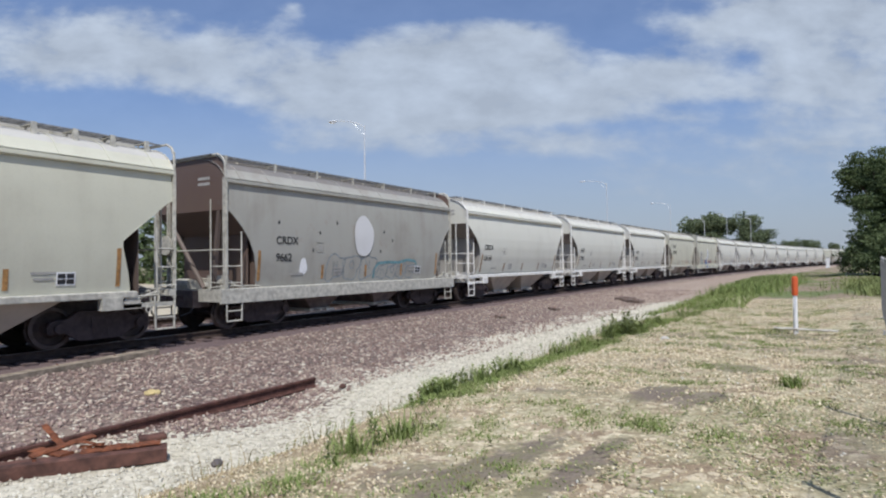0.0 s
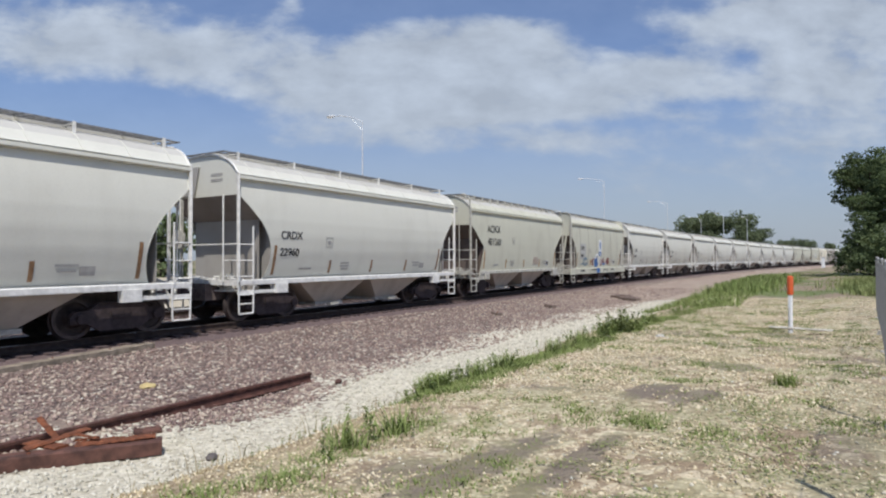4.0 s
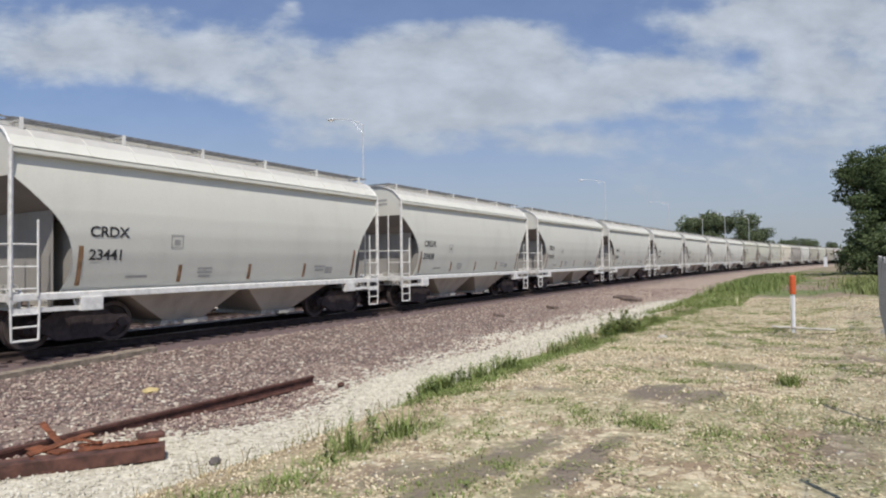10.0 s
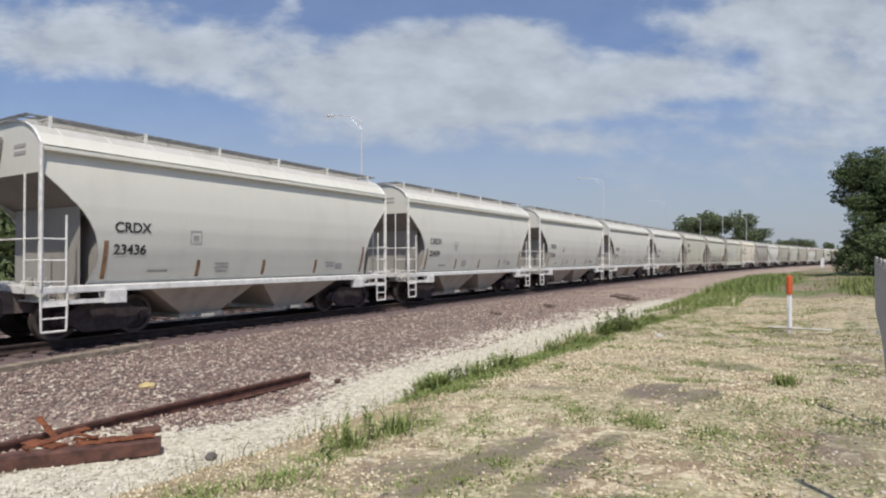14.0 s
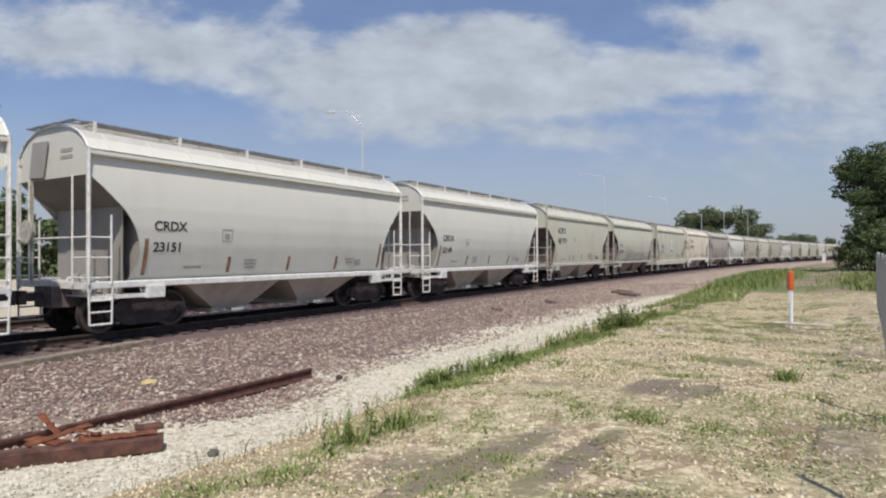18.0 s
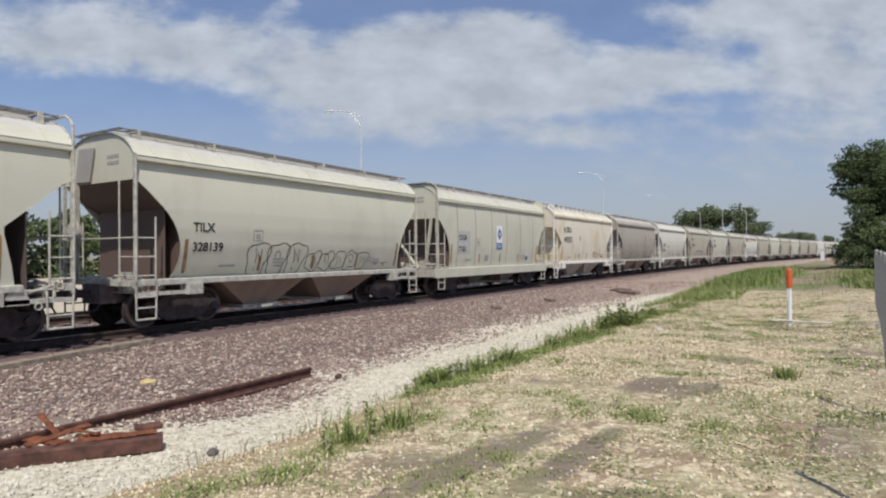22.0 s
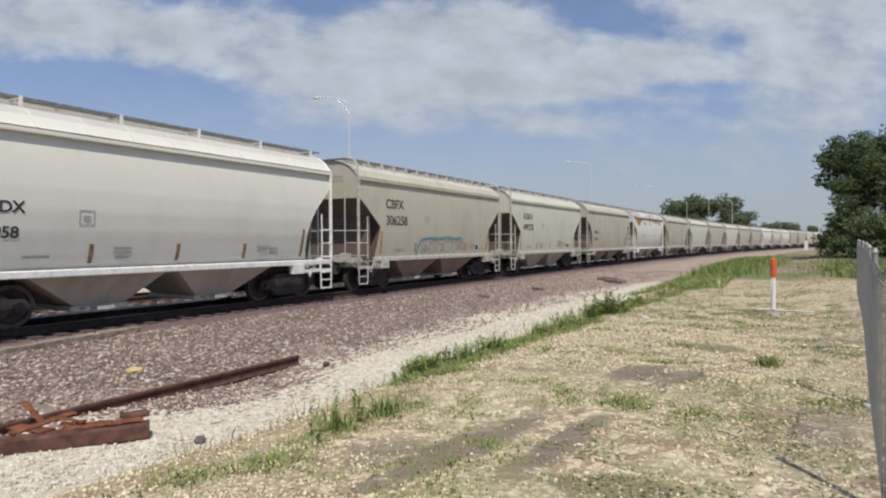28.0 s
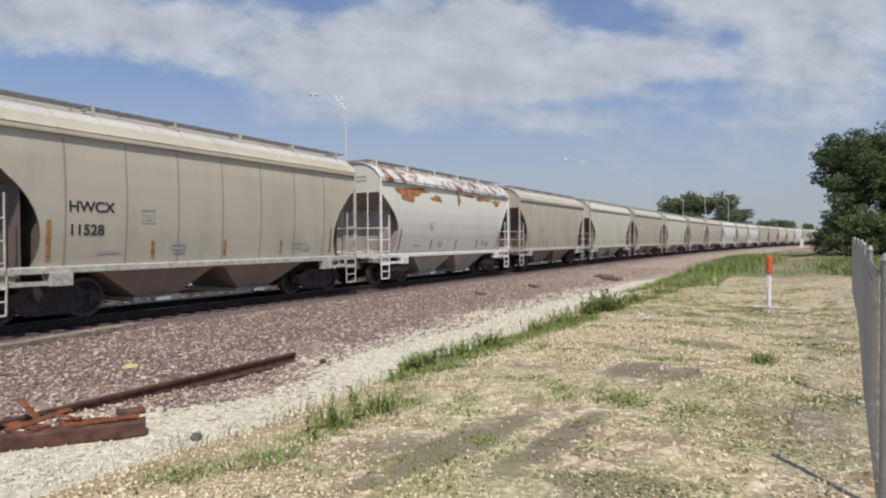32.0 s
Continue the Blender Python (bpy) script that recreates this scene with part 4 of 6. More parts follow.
            if not high:
                st.rod((side * 1.55, fore * 6.0, 0.80), (side * 1.55, fore * 5.5, 0.80), 0.02)
            part("step_stirrup", st, tr, car)
        # coupler
        cp = Shape().box(-0.09, 0.09, min(fore * 6.0, fore * 6.36), max(fore * 6.0, fore * 6.36), 0.78, 0.96)
        cp.box(-0.16, 0.14, min(fore * 6.34, fore * 6.50), max(fore * 6.34, fore * 6.50), 0.72, 1.02)
        part("coupler", cp, M["truck"], car)
        if not far:
            part("air_hose", Shape().pipe([(0.35, fore * 6.05, 0.85), (0.36, fore * 6.25, 0.5), (0.2, fore * 6.45, 0.42)], 0.022), M["black"], car)
        # truck with two axles
        tk = part("truck", Shape().box(-1.15, 1.15, -0.22, 0.22, 0.42, 0.66).box(-0.35, 0.35, -0.3, 0.3, 0.6, 0.78), M["truck"], car, m=pose(0, fore * 4.42, 0))
        for side in (-1, 1):
            part("side_frame", truck_mesh(), M["truck"], tk, m=pose(side * 1.06, 0, 0))
            if far:
                continue
            sp = Shape()
            for y in (-0.16, 0, 0.16):
                sp.rod((side * 1.06, y, 0.22), (side * 1.06, y, 0.46), 0.065, 8)
            part("spring", sp, M["wheel"], tk)
            for y in (-0.89, 0.89):
                part("axle_box", Shape().rod((side * 1.0, y, 0.457), (side * 1.20, y, 0.457), 0.11, 10), M["truck"], tk)
        for y in (-0.89, 0.89):
            w = part("wheelset", WHEEL_MESH, None, tk)
            w.matrix_parent_inverse = Matrix.Translation((0, y, 0.457))
            WHEELS.append(w)
    # two hopper bays with their outlets
    for bay in (-1, 1):
        y0, y1, top_in, top_out = bay * 1.05, bay * 2.25, bay * 0.08, bay * 3.55
        if deep:
            top_in, top_out, y0, y1 = bay * 0.5, bay * 3.2, bay * 1.3, bay * 2.1
        sh = Shape()
        rings = [[(-1.40, top_in, 1.12), (1.40, top_in, 1.12), (1.40, top_out, 1.12), (-1.40, top_out, 1.12)], [(-0.95, y0, 0.36), (0.95, y0, 0.36), (0.95, y1, 0.36), (-0.95, y1, 0.36)]]
        sh.add(rings[0] + rings[1], [(0, 1, 5, 4), (1, 2, 6, 5), (2, 3, 7, 6), (3, 0, 4, 7), (4, 5, 6, 7)])
        hop = part("hopper_bay", sh, M["under" if deep else "bay_brown" if end == "brown_end" or paint_key in ("beige", "tan") else "bay"], car, "dust-covered hopper bay")
        gate = Shape().box(-1.0, 1.0, min(y0, y1) - 0.1, max(y0, y1) + 0.1, 0.26, 0.36).box(-1.25, 1.25, min(y0, y1) + 0.1, min(y0, y1) + 0.2, 0.28, 0.34)
        gate.box(0.95, 1.3, min(y0, y1) + 0.35, min(y0, y1) + 0.75, 0.27, 0.35).box(-1.3, -0.95, min(y0, y1) + 0.35, min(y0, y1) + 0.75, 0.27, 0.35)
        part("outlet_gate", gate, M["rail_grey"], hop, "sliding outlet gate")
    # markings on both sides: reflective strips, stencils, letters
    for side in (-1, 1):
        def flatbox(y0, y1, z0, z1, off=0.004):
            sh = Shape()
            off = off + 0.008
            za = [z0 + (z1 - z0) * i / 6 for i in range(7)]
            return sh.sheet([[(side * (width_at(style, z) + off), y0, z), (side * (width_at(style, z) + off), y1, z)] for z in za], (-0.003 * side, 0, 0))
        edge_y = float(np.interp(1.9, zc, yc)) - 0.16
        for y, h in ((-edge_y, 0.85), (edge_y, 0.85), (-2.15, 0.42), (0.1, 0.42), (2.3, 0.42)):
            part("reflective_strip", flatbox(y - 0.05, y + 0.05, 1.32, 1.32 + h), M["strip" if style == "curved" else "orange"], car)
        for y, z, wd, hh in () if far else ((-1.4, 1.62, .45, .05), (-1.4, 1.52, .45, .05), (-1.4, 1.42, .35, .05), (3.0, 1.62, .5, .05), (3.0, 1.50, .4, .05), (-3.3, 1.45, .55, .06)):
            part("stencil_line", flatbox(side * y - wd / 2, side * y + wd / 2, z, z + hh), M["faded"], car)
        py = side * (-2.3 if not high else -1.3)
        pz = 2.15 if not high else 2.55
        sq = Shape()
        for q in (flatbox(py - .17, py + .17, pz, pz + .02), flatbox(py - .17, py + .17, pz + .30, pz + .32), flatbox(py - .17, py - .15, pz, pz + .32), flatbox(py + .15, py + .17, pz, pz + .32), flatbox(py - .08, py + .08, pz + .08, pz + .2)):
            sq.add(q.v, q.f)
        part("test_box_stencil", sq, M["faded"], car)
        if high or deep:
            part("notice_plate", flatbox(side * 3.45 - .20, side * 3.45 + .20, 1.38, 1.66), M["bone"], car, "white-edged notice plate")
            for k in range(2):
                for zz in (1.41, 1.53):
                    part("notice_square", flatbox(side * 3.45 - .17 + .18 * k, side * 3.45 - .01 + .18 * k, zz, zz + .10, 0.008), M["black"], car)
        else:
            part("notice_plate", flatbox(side * 3.45 - .17, side * 3.45 + .17, 1.42, 1.62), M["faded"], car)
        if high and not far:
            for k, wd in enumerate((.6, .8, .75, .8)):
                part("warning_line", flatbox(side * 1.75 - wd / 2, side * 1.75 + wd / 2, 1.80 - .11 * k, 1.85 - .11 * k), M["red_stencil"], car, "faded red stencilled lines")
        if sign:
            part("sign_panel", flatbox(-0.05 - .31, -0.05 + .31, 2.0, 3.12), M["bone"], car, "white sign panel")
            part("sign_band", flatbox(-0.05 - .31, -0.05 + .31, 1.98, 2.28, 0.008), M["blue"], car, "blue band of the sign")
            dia = Shape()
            w = width_at(style, 2.6) + 0.026
            for z0, z1 in ((2.78, 3.04), (2.64, 2.40)):
                dia.add([(side * w, -0.05 - .18, z0), (side * w, -0.05 + .18, z0), (side * w, -0.05, z1)], [(0, 1, 2)])
            for ya in (-1, 1):
                dia.add([(side * w, -0.05 + ya * .05, 2.71), (side * w, -0.05 + ya * .15, 2.78), (side * w, -0.05 + ya * .26, 2.71), (side * w, -0.05 + ya * .15, 2.64)], [(0, 1, 2, 3)])
            for zz in (2.07, 2.16):
                part("sign_line", flatbox(-0.05 - .22, -0.05 + .22, zz, zz + .03, 0.012), M["bone"], car)
            part("sign_emblem", dia, M["blue"], car)
    # the body is a little shorter than the coupled length
    fit = Matrix.Diagonal((1, squeeze, 1, 1))
    for ob in car.children_recursive:
        if ob.name.startswith("truck"):
            ob.location.y *= squeeze
        elif not ob.name.startswith(("coupler", "wheelset", "side_frame", "spring", "axle_box")):
            ob.data.transform(fit)
    CARS.append(car)
    return car


def letter(car, lines, style, high, sides=(1,)):
    """Reporting marks in two lines on the car's side."""
    size = 0.49 if high else 0.32
    for i, text in enumerate(lines):
        z = (3.05 - 0.62 * i) if high else (2.37 - 0.50 * i)
        part("reporting_mark", words(text, size, style, z), None, car, "black stencilled letters", m=Matrix.Translation((0, -4.15 if high else -4.02 if style == "straight" else -4.30, z)))


WHEEL_MESH = wheel_shape().mesh("wheelset", M["wheel"], True)
WHEEL_MESH.materials.append(M["tread"])
for face in WHEEL_MESH.polygons:
    pts = [WHEEL_MESH.vertices[i].co for i in face.vertices]
    if all(math.hypot(q.y, q.z) > 0.365 and abs(q.x) > 0.725 for q in pts):
        face.material_index = 1
CRDX = dict(kind="curved", cut="round", style="curved", paint_key="white", brackets=6, label="white covered hopper car with rounded sides, two bays")
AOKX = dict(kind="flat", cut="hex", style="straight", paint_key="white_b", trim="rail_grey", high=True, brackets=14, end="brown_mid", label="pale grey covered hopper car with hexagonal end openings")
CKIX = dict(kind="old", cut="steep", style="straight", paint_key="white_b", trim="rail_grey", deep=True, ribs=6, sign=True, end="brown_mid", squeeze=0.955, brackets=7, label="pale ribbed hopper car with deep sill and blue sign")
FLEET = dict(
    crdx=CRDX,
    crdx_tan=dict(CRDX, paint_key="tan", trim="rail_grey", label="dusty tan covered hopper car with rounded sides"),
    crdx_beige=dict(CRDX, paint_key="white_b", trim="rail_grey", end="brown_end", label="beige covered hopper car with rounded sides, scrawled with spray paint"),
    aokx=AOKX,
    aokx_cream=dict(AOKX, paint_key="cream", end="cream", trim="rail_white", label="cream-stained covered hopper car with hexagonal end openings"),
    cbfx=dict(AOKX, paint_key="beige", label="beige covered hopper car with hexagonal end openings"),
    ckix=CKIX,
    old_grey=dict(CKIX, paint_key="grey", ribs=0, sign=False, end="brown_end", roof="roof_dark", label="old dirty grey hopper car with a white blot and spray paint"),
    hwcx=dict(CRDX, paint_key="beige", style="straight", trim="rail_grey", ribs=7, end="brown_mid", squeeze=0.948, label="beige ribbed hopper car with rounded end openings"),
    nahx=dict(CRDX, paint_key="white", roof="rusty", label="white hopper car with a rusted roof"),
)


def ribbon(car, pts, wide, mat, style, name="graffiti", lift=0.006):
    """A flat stroke of spray paint along (y, z) points on the car's near side."""
    sh, rows = Shape(), []
    for i, (y, z) in enumerate(pts):
        a, b = pts[max(0, i - 1)], pts[min(len(pts) - 1, i + 1)]
        d = Vector((b[0] - a[0], b[1] - a[1])).normalized() * wide / 2
        rows.append([(width_at(style, z + d.x) + lift, y - d.y, z + d.x), (width_at(style, z - d.x) + lift, y + d.y, z - d.x)])
    part(name, sh.sheet(rows), mat, car, "spray-painted scrawl")


def blob(car, y, z, ry, rz, mat, style, name="graffiti", lift=0.005, wob=0.15, seed=0):
    """A filled uneven oval of paint on the car's near side."""
    rnd = random.Random(seed)
    ph = [rnd.uniform(0, 6.3) for _ in range(3)]
    ring = []
    for i in range(28):
        a = 2 * math.pi * i / 28
        k = 1 + wob * (math.sin(3 * a + ph[0]) * 0.5 + math.sin(5 * a + ph[1]) * 0.3)
        yy, zz = y + ry * k * math.cos(a), z + rz * k * math.sin(a)
        ring.append((width_at(style, zz) + lift, yy, zz))
    mid = (width_at(style, z) + lift, y, z)
    part(name, Shape().add([mid] + ring, [(0, 1 + i, 1 + (i + 1) % 28) for i in range(28)]), mat, car, "spray-painted patch")


def scrawl(y0, y1, z0, z1, loops, seed, n=110):
    """A looping line of writing strokes between two ends."""
    out = []
    for i in range(n):
        t = i / (n - 1)
        a = 2 * math.pi * loops * t
        k = 0.75 + 0.25 * math.sin(7.3 * t + seed)
        out.append((y0 + (y1 - y0) * t + 0.16 * math.sin(a) + 0.05 * math.sin(2.7 * a), (z0 + z1) / 2 + (z1 - z0) / 2 * k * math.cos(a + 0.6 * math.sin(3 * t))))
    return out


def outlined(car, y0, y1, z0, z1, count, wide, mat, style, seed):
    """A row of fat hollow letters: uneven outlines, each with a stroke or a small ring inside."""
    rnd = random.Random(seed)
    w = (y1 - y0) / count
    for k in range(count):
        yc, zc, ph = y0 + w * (k + 0.5), (z0 + z1) / 2, rnd.uniform(0, 6.3)
        ring = []
        for i in range(37):
            a = 2 * math.pi * i / 36
            q = 1 + 0.13 * math.sin(3 * a + ph) + 0.08 * math.sin(5 * a - ph)
            sq = (abs(math.cos(a)) ** 3 + abs(math.sin(a)) ** 3) ** (-1 / 3)
            ring.append((yc + w * 0.50 * q * sq * math.cos(a) + 0.12 * math.sin(a), zc + (z1 - z0) / 2 * q * sq * math.sin(a)))
        ribbon(car, ring, wide, mat, style)
        if k % 2:
            ribbon(car, [(yc + 0.10 * math.cos(a), zc + 0.08 + 0.13 * math.sin(a)) for a in np.linspace(0, 6.28, 16)], wide * 0.8, mat, style, lift=0.008)
        else:
            ribbon(car, [(yc - 0.1, z0 + 0.1), (yc - 0.06, zc), (yc - 0.12, z1 - 0.14), (yc + 0.02, zc + 0.08), (yc + 0.12, zc - 0.12), (yc + 0.1, z1 - 0.18)], wide * 0.8, mat, style, lift=0.008)


def spray(n, car, style):
    if n == 17:
        outlined(car, -2.5, -0.3, 1.20, 2.12, 3, 0.028, M["thin_line"], style, 2)
        outlined(car, -0.2, 2.8, 1.28, 1.85, 5, 0.026, M["thin_line"], style, 6)
        ribbon(car, scrawl(3.1, 4.0, 1.35, 1.5, 2.0, 3, 40), 0.02, M["thin_line"], style)
    if n == 6:
        part("lettering_patch", Shape().sheet([[(width_at(style, z) + 0.005, -4.12, z), (width_at(style, z) + 0.005, -2.98, z)] for z in (1.74, 2.0, 2.3, 2.6, 2.78)]), M["patch"], car, "grey overpainted patch behind the letters")
        blob(car, -0.85, 1.58, 0.34, 0.36, M["ultramarine"], style, seed=1)
        blob(car, -0.62, 1.36, 0.34, 0.18, M["ultramarine"], style, seed=2)
        part("graffiti", Shape().sheet([[(1.594, -0.95, z), (1.594, -0.22, z)] for z in (0.78, 1.11)]), M["ultramarine"], car, "blue spray paint on the sill")
        ribbon(car, [(-1.05, 1.75), (-0.9, 2.0), (-0.6, 2.1), (-0.3, 1.98), (-0.1, 1.75), (0.15, 1.62), (0.3, 1.4)], 0.13, M["bone"], style, lift=0.009)
        ribbon(car, [(-0.55, 1.85), (-0.3, 1.7), (-0.15, 1.45), (-0.1, 1.28)], 0.10, M["bone"], style, lift=0.009)
        for y, z, a, b, key, sd in ((-1.5, 1.55, 0.2, 0.26, "maroon", 6), (0.42, 1.5, 0.3, 0.24, "dusty_pink", 4), (0.75, 1.62, 0.22, 0.2, "maroon", 11), (0.95, 1.42, 0.25, 0.14, "ultramarine", 12), (1.75, 1.58, 0.36, 0.26, "maroon", 5), (1.35, 1.42, 0.25, 0.14, "patch", 13), (-1.95, 1.5, 0.12, 0.26, "orange", 14)):
            blob(car, y, z, a, b, M[key], style, wob=0.4, seed=sd)
        for k in range(3):
            ribbon(car, [(-3.05 + (0.46 - 0.13 * k) * math.cos(a), 1.58 + (0.27 - 0.08 * k) * math.sin(a)) for a in np.linspace(0.3 * k, 6.1, 20)], 0.06, M["slate_blue"], style)
        ribbon(car, [(-3.9, 1.36), (-3.6, 1.46), (-3.3, 1.38), (-2.9, 1.33), (-2.5, 1.42)], 0.07, M["slate_blue"], style)
        for a, b, sd in ((-4.2, -3.3, 1), (-2.2, -0.9, 4), (0.5, 1.6, 7), (2.3, 3.1, 8)):
            pts = [(y, z * 0.3 + 0.50) for y, z in scrawl(a, b, 1.25, 1.75, 4.0, sd, 50)]
            sh = Shape()
            sh.sheet([[(1.594, y - 0.02, z), (1.594, y + 0.02, z + 0.03)] for y, z in pts])
            part("graffiti", sh, M["black"], car, "black spray scrawl along the sill")
    if n == 1:
        blob(car, -0.05, 2.72, 0.52, 0.70, M["blot"], style, "paint_patch", lift=0.03, wob=0.05, seed=4)
        outlined(car, -1.9, 0.6, 1.28, 2.05, 3, 0.04, M["slate_line"], style, 8)
        outlined(car, 0.75, 3.1, 1.24, 1.72, 4, 0.04, M["slate_line"], style, 5)
        ribbon(car, [(0.55, 0.0 + 1.25), (0.6, 1.6), (0.8, 1.78), (1.4, 1.82), (2.0, 1.80), (2.6, 1.9), (3.1, 1.85), (3.2, 1.7)], 0.10, M["teal"], style)
        blob(car, -2.9, 1.7, 0.16, 0.26, M["bone"], style, seed=9)
        for y, z in ((-3.9, 3.0), (-2.2, 2.75), (-1.4, 3.1), (1.1, 2.9), (1.6, 2.6), (-2.5, 2.2), (0.9, 2.2)):
            blob(car, y, z, 0.04, 0.06, M["black"], style, seed=int(y * 10) + 50)
    if n == 22:
        outlined(car, -1.6, 1.6, 1.34, 1.84, 5, 0.032, M["slate_line"], style, 4)
        ribbon(car, [(-1.95, 1.22), (-1.85, 1.6), (-1.6, 1.86), (-1.0, 1.93), (-0.3, 1.9), (0.5, 1.96), (1.2, 1.9), (1.7, 1.95), (1.9, 1.8)], 0.12, M["teal"], style)
    if n == 25:
        for y, z, a, b in ((-3.9, 3.55, .75, .26), (-3.2, 3.78, .9, .10), (-1.7, 3.5, .45, .13), (0.3, 3.6, .15, .32), (1.4, 3.8, .5, .07), (2.8, 3.72, .8, .10), (4.3, 3.6, .4, .16)):
            blob(car, y, z, a, b, M["orange_rust"], style, "rust_patch", wob=0.5, seed=int(y * 10) + 70)


def train():
    """The cars in their order, as they pass; the number is the place in the train."""
    order = {-1: ("aokx", ()), 0: ("aokx", ()), 1: ("old_grey", ("CRDX", "9662")), 2: ("crdx", ("CRDX", "23166")), 3: ("crdx", ("CRDX", "22953")), 4: ("crdx", ("CRDX", "22960")),
             5: ("aokx", ("AOKX", "481568")), 6: ("ckix", ("CKIX", "7001")), 7: ("crdx", ("CRDX", "23443")), 8: ("crdx", ("CRDX", "23441")), 9: ("crdx", ("CRDX", "23438")),
             10: ("crdx", ("CRDX", "23440")), 11: ("crdx", ("CRDX", "23436")), 12: ("crdx", ("CRDX", "23439")), 13: ("crdx", ("CRDX", "23434")), 14: ("crdx", ("CRDX", "23151")),
             15: ("crdx", ("CRDX", "23149")), 16: ("aokx", ("AOKX", "481979")), 17: ("crdx_beige", ("TILX", "328139")), 18: ("ckix", ("CKIX", "7152")), 19: ("aokx_cream", ("AOKX", "495555")),
             20: ("crdx_tan", ()), 21: ("crdx", ("CRDX", "22958")), 22: ("cbfx", ("CBFX", "306258")), 23: ("aokx", ("AOKX", "499278")), 24: ("hwcx", ("HWCX", "11528")), 25: ("nahx", ()),
             26: ("hwcx", ()), 27: ("aokx", ()), 28: ("cbfx", ()), 29: ("aokx", ()), 30: ("cbfx", ()), 31: ("hwcx", ()), 32: ("crdx", ()), 33: ("crdx_beige", ()), 34: ("crdx", ())}
    rest = ("cbfx", "crdx_beige", "aokx", "hwcx", "cbfx", "crdx_beige", "aokx", "crdx")
    protos, used = {}, {}
    for n in range(-1, 46):
        kind, marks = order.get(n, (rest[n % len(rest)], ()))
        spec = FLEET[kind]
        key = kind, n > 26
        if key not in protos:
            protos[key] = car = hopper_car(**spec, far=n > 26)
        else:
            car = copy_thing(protos[key], Matrix.Identity(4))
            for child in list(car.children):
                if child.name.startswith("reporting_mark") or child.name.startswith("graffiti"):
                    for sub in child.children_recursive:
                        bpy.data.objects.remove(sub)
                    bpy.data.objects.remove(child)
            CARS.append(car)
            WHEELS.extend(o for o in car.children_recursive if o.name.startswith("wheelset"))
        if marks:
            letter(car, marks, spec["style"], spec.get("high", False))
        TRAIN[n] = car
        spray(n, car, spec["style"])


TRAIN = {}
train()


# ---- beside the track ----
rng = np.random.default_rng(11)


def place(s, u, dz=0.0):
    X, Y, a = on_track(s, u)
    return X, Y, float(ground_z(s, u)) + dz, -math.degrees(a)


def spots(n, s0, s1, u0, u1, near=0.0):
    """Random places in a stretch of the plan, denser towards its start if near > 0."""
    t = rng.random(n) ** (1 + near)
    s, u = s0 + (s1 - s0) * t, u0 + (u1 - u0) * rng.random(n)
    return s, u


def to_world(s, u, dz=0.0):
    a = np.maximum(s - START, 0) / RADIUS
    x = np.where(s > START, CENTRE.x - (RADIUS - u) * np.cos(a), -SIDE + u)
    y = np.where(s > START, CENTRE.y + (RADIUS - u) * np.sin(a), s)
    return np.stack([x, y, ground_z(s, u) + dz], -1)


def lumps(s, u):
    """The ground's own unevenness, as the sheet has it."""
    z = np.zeros_like(s)
    for kx, ky, ph, am in ((0.9, 0.6, 0.3, .02), (1.7, -1.1, 2.0, .014), (0.35, 0.5, 4.0, .03), (2.9, 2.1, 1.2, .008), (0.6, -1.9, 5.0, .012)):
        z += am * np.sin(kx * s + ky * u + ph)
    return z * (u > 2.5)


def stones(name, s, u, lo, hi, mat, label):
    """Loose stones: uneven eight-sided pieces half sunk in the ground."""
    n = len(s)
    base = np.array([(1, 0, 0), (-1, 0, 0), (0, 1, 0), (0, -1, 0), (0, 0, 1), (0, 0, -1)], float)
    size = (lo + (hi - lo) * rng.random(n) ** 2)[:, None, None]
    v = base[None] * (0.65 + 0.7 * rng.random((n, 6, 3))) + (rng.random((n, 6, 3)) - 0.5) * 0.5
    turn = rng.random(n) * 6.283
    c, sn = np.cos(turn)[:, None], np.sin(turn)[:, None]
    v = np.stack([v[..., 0] * c - v[..., 1] * sn, v[..., 0] * sn + v[..., 1] * c, v[..., 2] * 0.75], -1) * size
    p = to_world(s, u, lumps(s, u))
    p[:, 2] += size[:, 0, 0] * 0.25
    v += p[:, None]
    tri = np.array([(0, 2, 4), (2, 1, 4), (1, 3, 4), (3, 0, 4), (2, 0, 5), (1, 2, 5), (3, 1, 5), (0, 3, 5)])
    f = (np.arange(n)[:, None, None] * 6 + tri[None]).reshape(-1, 3)
    return mass(name, v.reshape(-1, 3), f, mat, label, "stones")


